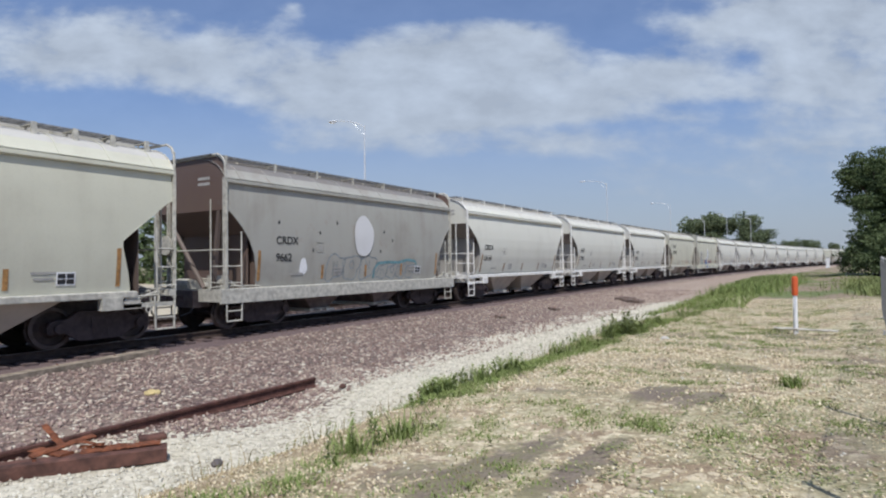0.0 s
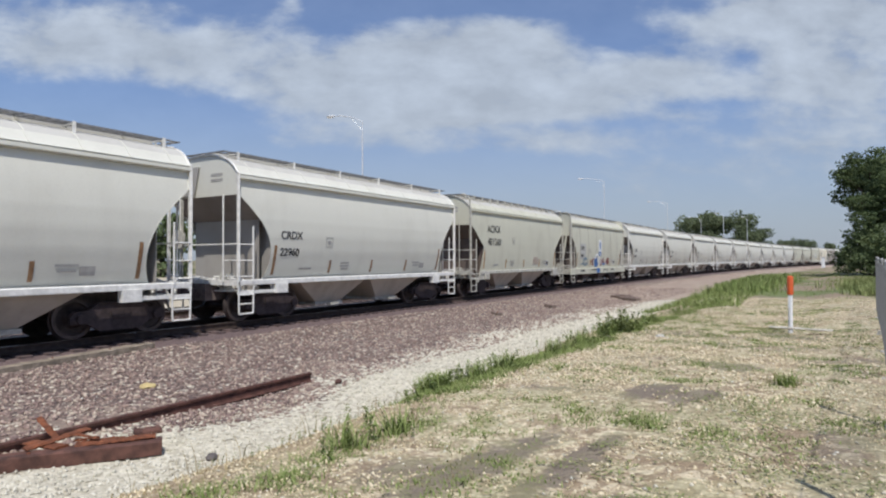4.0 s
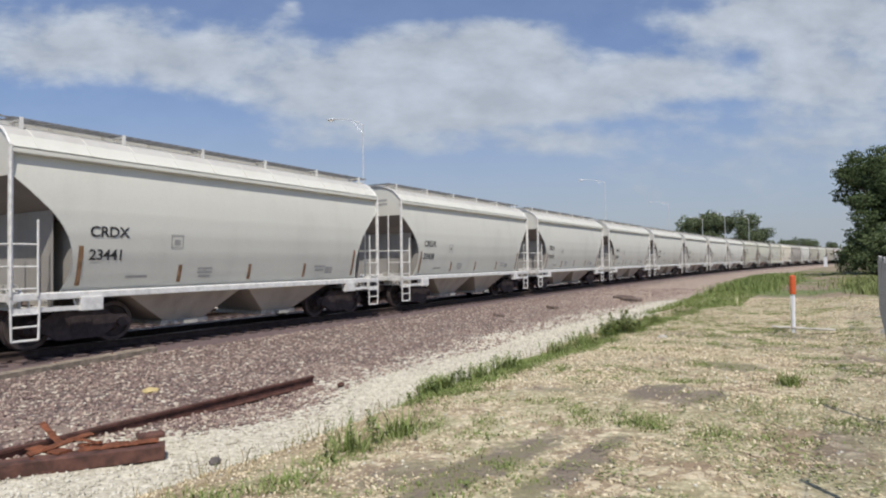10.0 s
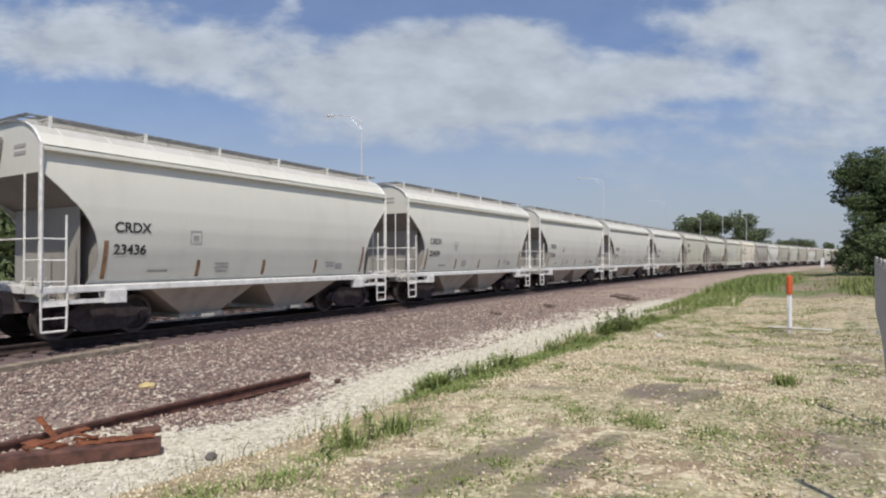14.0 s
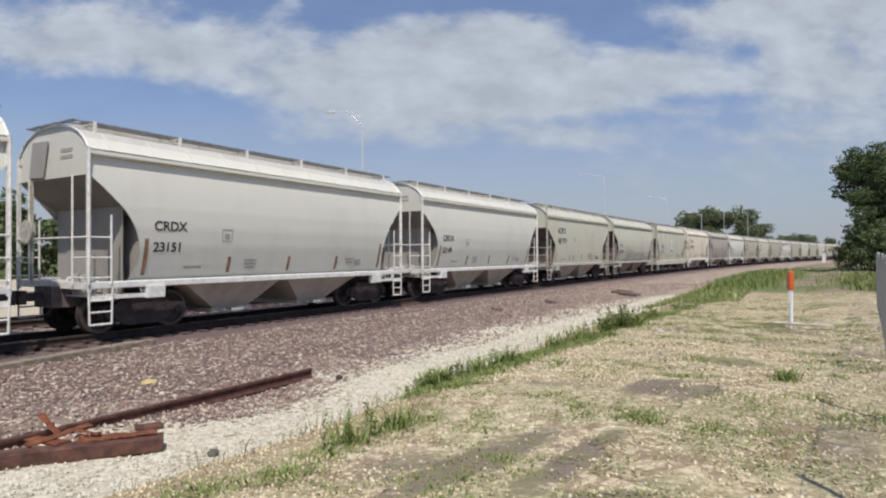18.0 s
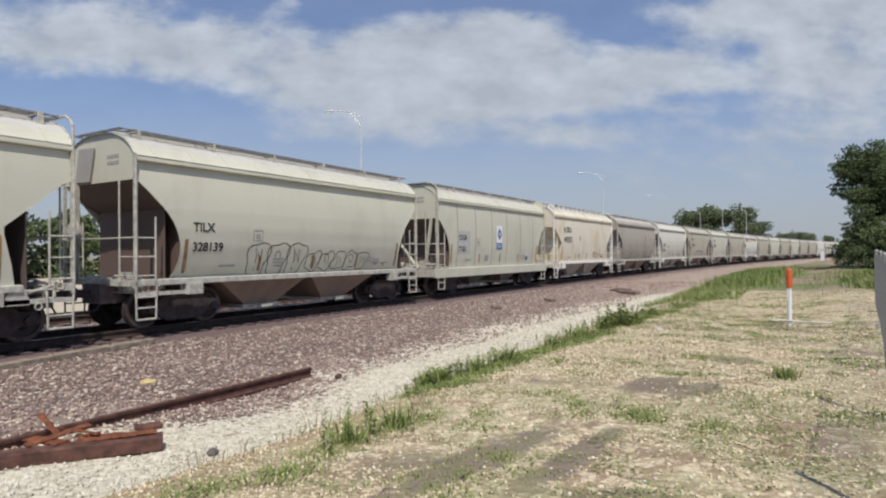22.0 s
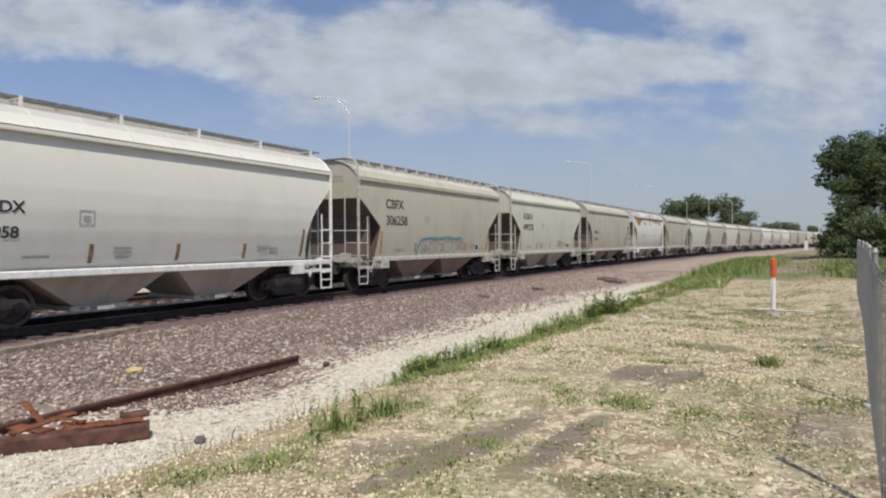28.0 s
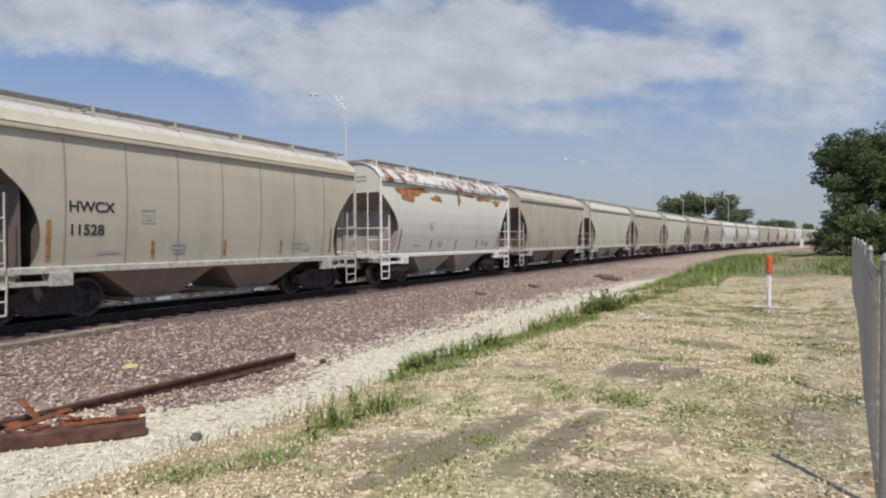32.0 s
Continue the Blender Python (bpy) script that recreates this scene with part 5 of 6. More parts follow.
def blades(name, s, u, lo, hi, wide, mat, label, lean=0.45, category="grass"):
    """Grass: one bent blade of two faces at each place."""
    n = len(s)
    h = lo + (hi - lo) * rng.random(n)
    w = wide * (0.6 + 0.8 * rng.random(n))
    a = rng.random(n) * 6.283
    d = np.stack([np.cos(a), np.sin(a), 0 * a], -1)
    e = np.stack([-d[:, 1], d[:, 0], 0 * a], -1)
    k = lean * h * (0.3 + rng.random(n))
    p = to_world(s, u, lumps(s, u) - 0.01)
    up = np.array([0, 0, 1.0])
    b0, b1 = p - e * w[:, None], p + e * w[:, None]
    m0 = p + d * (k * 0.35)[:, None] + up * (h * 0.55)[:, None] - e * w[:, None] * 0.8
    m1 = p + d * (k * 0.35)[:, None] + up * (h * 0.55)[:, None] + e * w[:, None] * 0.8
    t0 = p + d * k[:, None] + up * h[:, None] - e * w[:, None] * 0.15
    t1 = p + d * k[:, None] + up * h[:, None] + e * w[:, None] * 0.15
    v = np.stack([b0, b1, m0, m1, t0, t1], 1)
    quad = np.array([(0, 1, 3, 2), (2, 3, 5, 4)])
    f = (np.arange(n)[:, None, None] * 6 + quad[None]).reshape(-1, 4)
    return mass(name, v.reshape(-1, 3), f, mat, label, category)


def patchy(s, u, cell, seed):
    """Smooth random field over the plan, 0 to 1, with cells of that size in metres."""
    grid = np.random.default_rng(seed).random((64, 64))
    a, b = s / cell, u / cell
    i, j = np.floor(a).astype(int), np.floor(b).astype(int)
    fa, fb = a - i, b - j
    fa, fb = fa * fa * (3 - 2 * fa), fb * fb * (3 - 2 * fb)
    g = lambda p, q: grid[p % 64, q % 64]
    return (g(i, j) * (1 - fa) + g(i + 1, j) * fa) * (1 - fb) + (g(i, j + 1) * (1 - fa) + g(i + 1, j + 1) * fa) * fb


def leaflets(name, s, u, z, size, mat, label, rise=0.5, category="weeds"):
    """Small pointed leaves, each a bent diamond, at heights z over the ground."""
    n = len(s)
    a = rng.random(n) * 6.283
    d = np.stack([np.cos(a), np.sin(a), rise * (rng.random(n) * 1.6 - 0.3)], -1)
    d /= np.linalg.norm(d, axis=1, keepdims=True)
    e = np.stack([-np.sin(a), np.cos(a), 0.3 * (rng.random(n) - 0.5)], -1)
    k = (size * (0.55 + 0.9 * rng.random(n)))[:, None]
    p = to_world(s, u, lumps(s, u) + z)
    up = np.array([0, 0, 1.0])
    v = np.stack([p, p + d * k * 0.55 - e * k * 0.30 + up * k * 0.10, p + d * k * 1.2, p + d * k * 0.55 + e * k * 0.30 + up * k * 0.10], 1)
    f = np.arange(4 * n).reshape(n, 4)[:, [0, 1, 2, 3]]
    return mass(name, v.reshape(-1, 3), f, mat, label, category)


def leafy_plants(name, s, u, height, per, size, mat, label):
    """Upright weeds: a thin stalk each, with leaves all the way up."""
    n = len(s)
    h = np.repeat(height * (0.5 + 0.7 * rng.random(n)), per)
    t = rng.random(n * per) ** 0.8
    lean = np.repeat(rng.normal(size=(n, 2)) * 0.12, per, axis=0)
    wide = 0.16 * h * (1.15 - t)
    ang = rng.random(n * per) * 6.283
    ss = np.repeat(s, per) + lean[:, 0] * h * t + wide * np.cos(ang) * 0.7
    uu = np.repeat(u, per) + lean[:, 1] * h * t + wide * np.sin(ang) * 0.7
    return leaflets(name, ss, uu, h * t, size, mat, label, 1.0)


def clumped(n, centres, spread, per_s=1.0):
    """Places gathered round given (s, u, weight) centres."""
    c = np.array(centres)
    w = c[:, 2] / c[:, 2].sum()
    i = rng.choice(len(c), n, p=w)
    r = rng.normal(size=(n, 2)) * spread
    return c[i, 0] + r[:, 0] * per_s, c[i, 1] + r[:, 1]


def open_ground(s, u):
    """False in the muddy hollows, where few stones lie."""
    keep = np.ones(len(s), bool)
    for mx, my, ux, uy, ra, rb in ((-2.4, 4.6, .2, .98, 1.25, 0.25), (-1.68, 4.9, .13, .99, 0.95, 0.15), (-1.68, 7.93, .35, .94, 0.6, 0.28), (-1.18, 7.83, .41, .91, 0.55, 0.22), (-1.08, 10.5, .79, -.61, 0.5, 0.38)):
        qx, qy = u - SIDE - mx, s - my
        keep &= (((qx * ux + qy * uy) / ra) ** 2 + ((qx * uy - qy * ux) / rb) ** 2 > 1.0) | (rng.random(len(s)) < 0.10)
    return keep


def ground_cover():
    s, u = spots(27000, -1.0, 46.0, 2.12, 7.9, 0.9)
    stones("ballast_stones", s, u, 0.018, 0.046, M["ballast"], "loose purple-grey ballast stones of the track bed")
    s, u = spots(420, 2.0, 20.0, 4.6, 8.4, 0.5)
    stones("ballast_stones", s, u, 0.012, 0.030, M["chip"], "pale stones strewn over the ballast")
    s, u = spots(1300, 4.4, 8.0, 7.3, 8.35)
    keep = (s - 6.2) ** 2 / 2.6 + (u - 7.5) ** 2 / 0.6 + rng.normal(size=len(s)) * 0.2 < 1.0
    stones("ballast_stones", s[keep], u[keep], 0.014, 0.036, M["ballast"], "brown ballast spilt beside the loose rail")
    s, u = spots(15000, 0.0, 32.0, 7.5, 9.7, 0.9)
    keep = (s - 6.2) ** 2 / 2.6 + (u - 7.5) ** 2 / 0.6 + rng.normal(size=len(s)) * 0.15 > 1.0
    s, u = s[keep], u[keep]
    stones("white_chips", s, u, 0.010, 0.030, M["chip"], "crushed white limestone of the path")
    s, u = spots(36000, -4.0, 25.0, 10.2, 19.0, 0.7)
    keep = patchy(s, u, 1.3, 1) * 0.7 + patchy(s, u, 0.35, 2) * 0.5 + rng.normal(size=len(s)) * 0.10 > 0.52
    keep &= open_ground(s, u)
    stones("lot_pebbles", s[keep], u[keep], 0.007, 0.020, M["pebble"], "straw-coloured pebbles strewn over the gravel lot")
    s, u = spots(56000, 2.2, 21.0, 10.4, 16.9, 0.9)
    keep = patchy(s, u, 0.8, 3) * 0.6 + patchy(s, u, 0.22, 4) * 0.55 + rng.normal(size=len(s)) * 0.10 > 0.53
    keep &= open_ground(s, u)
    stones("lot_pebbles", s[keep], u[keep], 0.006, 0.022, M["pebble"], "pale pebbles lying in drifts on the gravel lot")
    s, u = spots(4500, -4.0, 25.0, 10.0, 19.0, 0.7)
    keep = open_ground(s, u)
    s2, u2 = spots(22000, 7.5, 29.0, 10.6, 16.6, 0.1)
    k2 = open_ground(s2, u2) & (patchy(s2, u2 * 0.6, 0.7, 5) * 0.7 + patchy(s2, u2, 0.3, 6) * 0.4 + rng.normal(size=len(s2)) * 0.10 > 0.56)
    stones("lot_pebbles", s2[k2], u2[k2], 0.014, 0.032, M["pebble"], "drifts of pale crushed stone across the lot")
    stones("lot_pebbles", s[keep], u[keep], 0.008, 0.024, M["chip"], "whitish stones strewn over the gravel lot")
    s, u = spots(3200, 1.5, 22.0, 9.6, 10.7, 0.9)
    stones("bank_pebbles", s, u, 0.008, 0.028, M["pebble"], "tan stones on the low bank beside the path")
    s, u = spots(2500, 1.5, 16.0, 9.6, 10.6, 0.7)
    blades("bank_straw", s, u, 0.01, 0.06, 0.004, M["straw"], "dry flattened straw on the low bank", 1.4)
    # weeds along the bank
    bank = []
    for s0, s1, u0, u1, w in ((2.7, 3.7, 10.72, 11.0, 1.2), (4.0, 4.7, 10.95, 10.85, 0.5), (4.7, 5.6, 10.9, 11.1, 0.7), (5.8, 6.6, 10.85, 10.5, 0.9), (6.6, 7.6, 10.3, 10.05, 1.6), (7.1, 8.6, 10.55, 10.45, 3.0), (8.7, 12.0, 10.42, 10.7, 8.0),
                              (12.0, 15.2, 10.6, 11.0, 6.0), (15.2, 20.0, 10.9, 11.2, 6.0), (20.0, 27.0, 11.2, 11.6, 6.0)):
        n = int(5 + 7 * (s1 - s0))
        for i in range(n):
            k = rng.random()
            bank.append((s0 + (s1 - s0) * k, u0 + (u1 - u0) * k + rng.normal() * 0.10, w / n * (0.2 + 1.5 * rng.random() ** 2)))
    s, u = clumped(32000, bank, 0.15)
    blades("bank_grass", s, u, 0.015, 0.085, 0.0048, M["grass"], "green weeds and grass along the bank of the path", 1.1)
    tall = [(7.45, 10.02, 2.2), (7.3, 10.1, 1.0), (8.3, 10.3, 0.6), (9.2, 10.3, 0.7), (14.4, 10.8, 3.0), (14.0, 10.7, 1.4), (14.8, 11.1, 1.4), (11.2, 10.5, 0.6), (12.4, 10.6, 0.7), (4.6, 10.82, 0.5), (17.5, 11.0, 0.8), (5.2, 11.0, .4)]
    s, u = clumped(3600, tall, 0.10)
    blades("tall_weeds", s, u, 0.04, 0.30, 0.0075, M["grass"], "tall leafy green weeds on the bank", 0.9)
    s, u = clumped(240, [(3.0 + 0.35 * i, 9.85 + 0.1 * math.sin(i * 1.7), 1) for i in range(40)], 0.2)
    blades("dry_stalks", s, u, 0.12, 0.30, 0.004, M["straw"], "thin dry stalks along the path", 0.6)
    # tufts on the lot: loose ones, and the greener patches
    tufts = []
    for _ in range(700):
        a, b = -3.0 + 29 * rng.random() ** 1.2, 10.6 + 7.5 * rng.random()
        k = math.sin(a * 0.9 + 1.3 * b) + math.sin(1.7 * b - 0.6 * a + 1.0) + 0.8 * math.sin(0.45 * a + 0.3) + rng.normal() * 0.7
        if k > 0.9:
            tufts.append((a, b, rng.random() ** 2))
    s, u = clumped(11000, tufts, 0.10)
    blades("lot_weeds", s, u, 0.008, 0.04, 0.005, M["grass"], "low green weeds growing through the gravel")
    green = []
    for x, y, rx, ry, w in ((-1.5, 6.5, .45, .15, 2.0), (-0.58, 6.25, .25, .08, .7), (-1.63, 12.8, .4, .2, 1.2), (-2.4, 6.6, .5, .3, 1.5), (0.5, 10.4, .35, .4, 1.2), (-2.2, 4.1, .3, .3, 1.0), (-2.9, 9.2, .6, .4, 1.4),
                            (-2.6, 3.5, .5, .25, 1.0), (-0.2, 13.6, .9, .25, 1.5), (-1.6, 15.5, 1.0, .4, 2.0), (0.2, 18.5, 1.2, .6, 2.0), (-2.4, 17.5, 1.0, .8, 2.2), (0.6, 7.4, .3, .4, .8), (-2.9, 5.7, .4, .25, .8)):
        for _ in range(14):
            green.append((y + ry * rng.normal(), x + SIDE + rx * rng.normal(), w * (0.3 + rng.random())))
    for _ in range(60):
        y, x, w = 7.0 + 19.0 * rng.random(), -3.3 + 4.2 * rng.random(), 0.25 + 0.8 * rng.random() ** 2
        for _ in range(7):
            green.append((y + 0.12 * rng.normal(), x + SIDE + 0.35 * rng.normal(), w))
    s, u = clumped(30000, green, 0.09)
    blades("lot_weeds", s, u, 0.012, 0.055, 0.005, M["grass"], "patches of low green weeds on the gravel", 0.9)
    s, u = clumped(6000, tufts[::2], 0.25)
    blades("lot_straw", s, u, 0.01, 0.05, 0.004, M["straw"], "dry straw between the pebbles")
    s, u = clumped(90, [(9.0, 14.44, 1.0), (9.1, 14.50, .6)], 0.06)
    blades("tall_weeds", s, u, 0.05, 0.22, 0.009, M["grass"], "a small green weed on the gravel", 0.8)
    # mats of small-leaved weeds between the stones
    s, u = spots(80000, 2.0, 27.0, 10.5, 16.8, 0.55)
    field = patchy(s, u, 2.4, 7) * 0.5 + patchy(s, u, 0.6, 8) * 0.45 + patchy(s, u, 0.15, 9) * 0.42
    keep = field + rng.normal(size=len(s)) * 0.03 > 0.86
    leaflets("weed_mats", s[keep], u[keep], 0.003 + 0.025 * rng.random(keep.sum()), 0.028, M["weed"], "mats of small olive weeds among the stones")
    s, u = spots(9000, 12.0, 28.0, 10.5, 16.8, 0.0)
    keep = patchy(s, u * 0.5, 1.1, 10) * 0.6 + patchy(s, u, 0.4, 11) * 0.45 > 0.62
    leaflets("weed_mats", s[keep], u[keep], 0.005 + 0.05 * rng.random(keep.sum()), 0.035, M["weed"], "bands of low olive weeds across the lot")
    # upright leafy weeds on the bank, and a few out on the gravel
    s = np.r_[4.2 + 24 * rng.random(230) ** 1.0, 7.0 + 2.5 * rng.random(30), 13.2 + 2.2 * rng.random(45)]
    u = np.interp(s, (4, 7.4, 8.5, 12, 15, 20, 28), (10.75, 10.15, 10.35, 10.5, 10.8, 11.0, 11.5)) + rng.normal(size=len(s)) * 0.16
    keep = patchy(s, u, 0.7, 12) > 0.35
    leafy_plants("leafy_weeds", s[keep], u[keep], 0.24, 34, 0.036, M["grass"], "upright leafy green weeds along the path")
    s, u = clumped(22, [(14.3, 10.85, 1.0), (14.6, 11.0, 0.7), (13.9, 10.7, 0.5)], 0.22)
    leafy_plants("leafy_weeds", s, u, 0.46, 60, 0.055, M["weed"], "a tall bushy weed on the bank")
    s, u = spots(150, 3.0, 24.0, 11.0, 16.5, 0.3)
    keep = patchy(s, u, 1.6, 13) > 0.5
    leafy_plants("leafy_weeds", s[keep], u[keep], 0.11, 22, 0.026, M["weed"], "small upright weeds scattered on the gravel")
    s, u = spots(60, 3.5, 9.0, 9.3, 10.2, 0.0)
    leafy_plants("leafy_weeds", s, u, 0.09, 14, 0.02, M["weed"], "little weeds sprouting on the white path")
    # rough grass beyond the lot
    s, u = spots(26000, 25.5, 85.0, 9.6, 26.0, 0.6)
    keep = s > 30.0 + 2.6 * np.sin(1.1 * u) + 1.6 * np.sin(2.7 * u + 1.0) + rng.normal(size=len(s)) * 0.9
    dirt = (np.abs(u - 14.6 - 0.04 * (s - 30)) < 1.7 + 0.4 * np.sin(0.5 * s)) & (s < 58)
    keep &= ~dirt | (rng.random(len(s)) < 0.12)
    keep &= np.sin(0.7 * s + 1.3 * u) + np.sin(1.9 * u - 0.4 * s) + rng.normal(size=len(s)) * 0.6 > -0.9
    s, u = s[keep], u[keep]
    blades("rough_grass", s, u, 0.04, 0.16, 0.014, M["grass"], "rough green grass beyond the lot", 0.5)
    s, u = 46 + 7 * rng.normal(size=8000), 11.2 + 0.8 * rng.normal(size=8000)
    s = np.clip(s, 33.0 + 2 * rng.random(8000), 70)
    blades("rough_grass", s, u, 0.2, 0.62, 0.02, M["grass"], "tall green grass on the bank beyond the path", 0.4)
    s = 31.0 + 30 * rng.random(12000) ** 1.5
    u = 17.9 + 1.2 * rng.normal(size=12000) + 0.03 * (s - 30)
    keep = patchy(s, u, 3.0, 14) + rng.normal(size=len(s)) * 0.1 > 0.45
    blades("rough_grass", s[keep], u[keep], 0.08, 0.42, 0.02, M["weed"], "tall yellow-green grass near the fence", 0.5)
    s, u = spots(7000, 24.0, 60.0, 9.0, 12.5, 0.3)
    blades("rough_grass", s, u, 0.06, 0.26, 0.012, M["grass"], "taller green grass beside the track bed", 0.5)


ground_cover()


def loose_rail():
    """The old rail that lies on the ballast, foot down."""
    X, Y, z, turn = place(3.0, 7.22)
    ob = thing("loose_rail", "long rusty steel rail lying on the stones", "rail", m=pose(X, 3.0, z - 0.01, 0, 0, 0.4))
    part("rail_body", Shape().prism([(x, zz * 0.97) for x, zz in rail_outline()], "y", -4.5, 4.9), M["steel"], ob)
    part("rail_end", Shape().prism([(x * 0.98, zz * 0.965) for x, zz in rail_outline()], "y", 4.9, 4.906), M["rust"], ob, "sawn rusty end")


loose_rail()


def beam(name, a, b, w, h, mat, label, seed, category="timber", twist=0.0):
    """A squared timber with worn, uneven edges from a to b."""
    rnd = random.Random(seed)
    a, b = Vector(a), Vector(b)
    n, L = 14, (b - a).length
    rows = []
    for i in range(n + 1):
        y = L * i / n
        j = lambda k: rnd.uniform(-k, k)
        c = 0.014
        ring = [(-w / 2 + c, 0), (w / 2 - c, 0), (w / 2, c), (w / 2, h - c), (w / 2 - c * 1.5, h), (-w / 2 + c * 1.5, h), (-w / 2, h - c), (-w / 2, c)]
        ring.append(ring[0])
        rows.append([(x + j(0.006), y, max(0, z + j(0.008))) for x, z in ring])
        rows[-1][-1] = rows[-1][0]
    sh = Shape().sheet(rows)
    d = (b - a).normalized()
    m = Matrix.Translation(a) @ d.to_track_quat("Y", "Z").to_matrix().to_4x4() @ pose(0, 0, 0, 0, twist, 0)
    ob = tagged(new(name, sh.mesh(name, mat)), label, category)
    ob.matrix_basis = m
    for row in (rows[0], rows[-1]):
        part("sawn_end" if category == "timber" else "cut_end", Shape().add(row[:-1], [tuple(range(8))]), mat, ob)
    if category == "timber":
        for k in range(3):
            y = L * (0.12 + 0.3 * k)
            part("spike_head", Shape().rod((0.05 - 0.1 * (k % 2), y, h - 0.02), (0.05 - 0.1 * (k % 2), y, h + 0.018), 0.018, 6), M["rust"], ob, "rusty spike head")
    return ob


M["grey_timber"] = plain("grey_brown_old_timber", (0.20, 0.15, 0.125), 0.9, 0.0, 0.3, 5.0)
beam("timber", (-8.66, 0.50, -0.44), (-6.16, 4.13, -0.435), 0.24, 0.16, M["timber"], "squared brown timber lying on white gravel", 3)
beam("timber", (-12.05, 4.4, -0.30), (-12.75, 8.25, -0.285), 0.28, 0.13, M["plank"], "weathered pale timber lying beside the track", 4)
for k, (a, b, w, h) in enumerate((((-7.50, 3.50, -0.11), (-7.02, 3.47, -0.275), 0.07, 0.035), ((-6.98, 3.12, -0.275), (-6.92, 3.74, -0.20), 0.13, 0.03), ((-7.25, 3.28, -0.285), (-6.72, 3.36, -0.275), 0.16, 0.03),
                                  ((-6.86, 3.56, -0.275), (-6.58, 3.66, -0.23), 0.05, 0.03), ((-6.86, 3.52, -0.20), (-6.60, 3.68, -0.235), 0.035, 0.025), ((-6.72, 3.50, -0.28), (-6.45, 3.88, -0.275), 0.20, 0.025))):
    beam("iron_bar", a, b, w, h, M["rust"], "bent orange-rusted iron strap on the timber pile", 20 + k, "scrap iron")
beam("timber", (-6.62, 3.62, -0.278), (-6.26, 4.12, -0.276), 0.15, 0.028, M["rust"], "splintered rust-stained slab on the squared timber", 33, "wood scrap")
beam("iron_plate", (-7.05, 4.35, -0.43), (-6.92, 4.62, -0.43), 0.20, 0.06, M["timber"], "small rusty tie plate on the stones", 31, "scrap iron")


def boulder(name, at, r, mat, label, seed, squash=0.6):
    rnd = random.Random(seed)
    bm = bmesh.new()
    bmesh.ops.create_icosphere(bm, subdivisions=2, radius=1.0)
    for v in bm.verts:
        k = 1 + 0.35 * noise.noise(v.co * 1.3 + Vector((seed, 0, 0)))
        v.co = Vector((v.co.x * r[0], v.co.y * r[1], v.co.z * r[2])) * k
    me = bpy.data.meshes.new(name)
    bm.to_mesh(me)
    bm.free()
    me.materials.append(mat)
    ob = tagged(new(name, me), label, "stone")
    ob.matrix_basis = pose(*at, 0, 0, rnd.uniform(0, 360))


M["yellow"] = plain("yellowish_stone", (0.50, 0.40, 0.19), 0.9, 0.0, 0.15, 9.0)
M["slate"] = plain("dark_grey_stone", (0.12, 0.105, 0.10), 0.9, 0.0, 0.25, 9.0)
boulder("stone", (-9.3, 5.96, -0.37), (0.13, 0.08, 0.06), M["yellow"], "pale yellow stone on the ballast", 1)
boulder("stone", (-5.48, 4.25, -0.41), (0.075, 0.06, 0.05), M["slate"], "dark grey stone on white gravel", 2)
boulder("stone", (-2.75, 13.6, 0.01), (0.12, 0.09, 0.06), M["concrete"], "whitish stone beside the weeds", 5)
boulder("stone", (-6.95, 7.98, -0.40), (0.08, 0.06, 0.04), M["timber"], "brown stone at the end of the loose rail", 6)
for k, (s, u, L) in enumerate(((32.2, 6.3, 2.0), (31.4, 6.7, 1.3), (33.4, 5.9, 1.2), (20.0, 4.9, 0.5), (24.5, 5.2, 0.6))):
    X, Y, z, turn = place(s, u)
    beam("timber", (X - L * 0.42, Y + L * 0.3, z + 0.03), (X + L * 0.42, Y - L * 0.3, z + 0.0), 0.2, 0.14, M["grey_timber"], "broken old tie lying on the ballast", 40 + k)


def marker_post():
    ob = thing("marker_post", "white plastic marker post with an orange cap", "marker post", m=pose(-0.36, 16.13, 0.0, 0, 0, -20))
    pts = [(0.045 * math.cos(a), 0.045 * math.sin(a)) for a in np.linspace(0, 2 * math.pi, 14, endpoint=False)]
    part("post", Shape().prism(pts, "z", -0.1, 0.95), M["post"], ob, smooth=True)
    sh = Shape()
    rings = []
    for r, z in ((0.062, 0.86), (0.066, 0.88), (0.066, 1.24), (0.058, 1.28), (0.03, 1.30), (0.0, 1.302)):
        rings.append([(r * math.cos(a), r * math.sin(a), z) for a in np.linspace(0, 2 * math.pi, 15)])
    part("cap", sh.sheet(rings), M["cap"], ob, "orange plastic cap", smooth=True)
    part("decal", Shape().box(-0.03, 0.03, -0.049, -0.046, 0.55, 0.82), M["bone"], ob)


marker_post()
M["old_concrete"] = plain("dusty_grey_concrete", (0.50, 0.47, 0.41), 0.95, 0.0, 0.2, 5.0)
beam("concrete_slab", (-0.8, 16.2, 0.065), (0.45, 16.05, 0.065), 0.16, 0.04, M["old_concrete"], "low pale concrete slab at the marker post", 51, "slab")


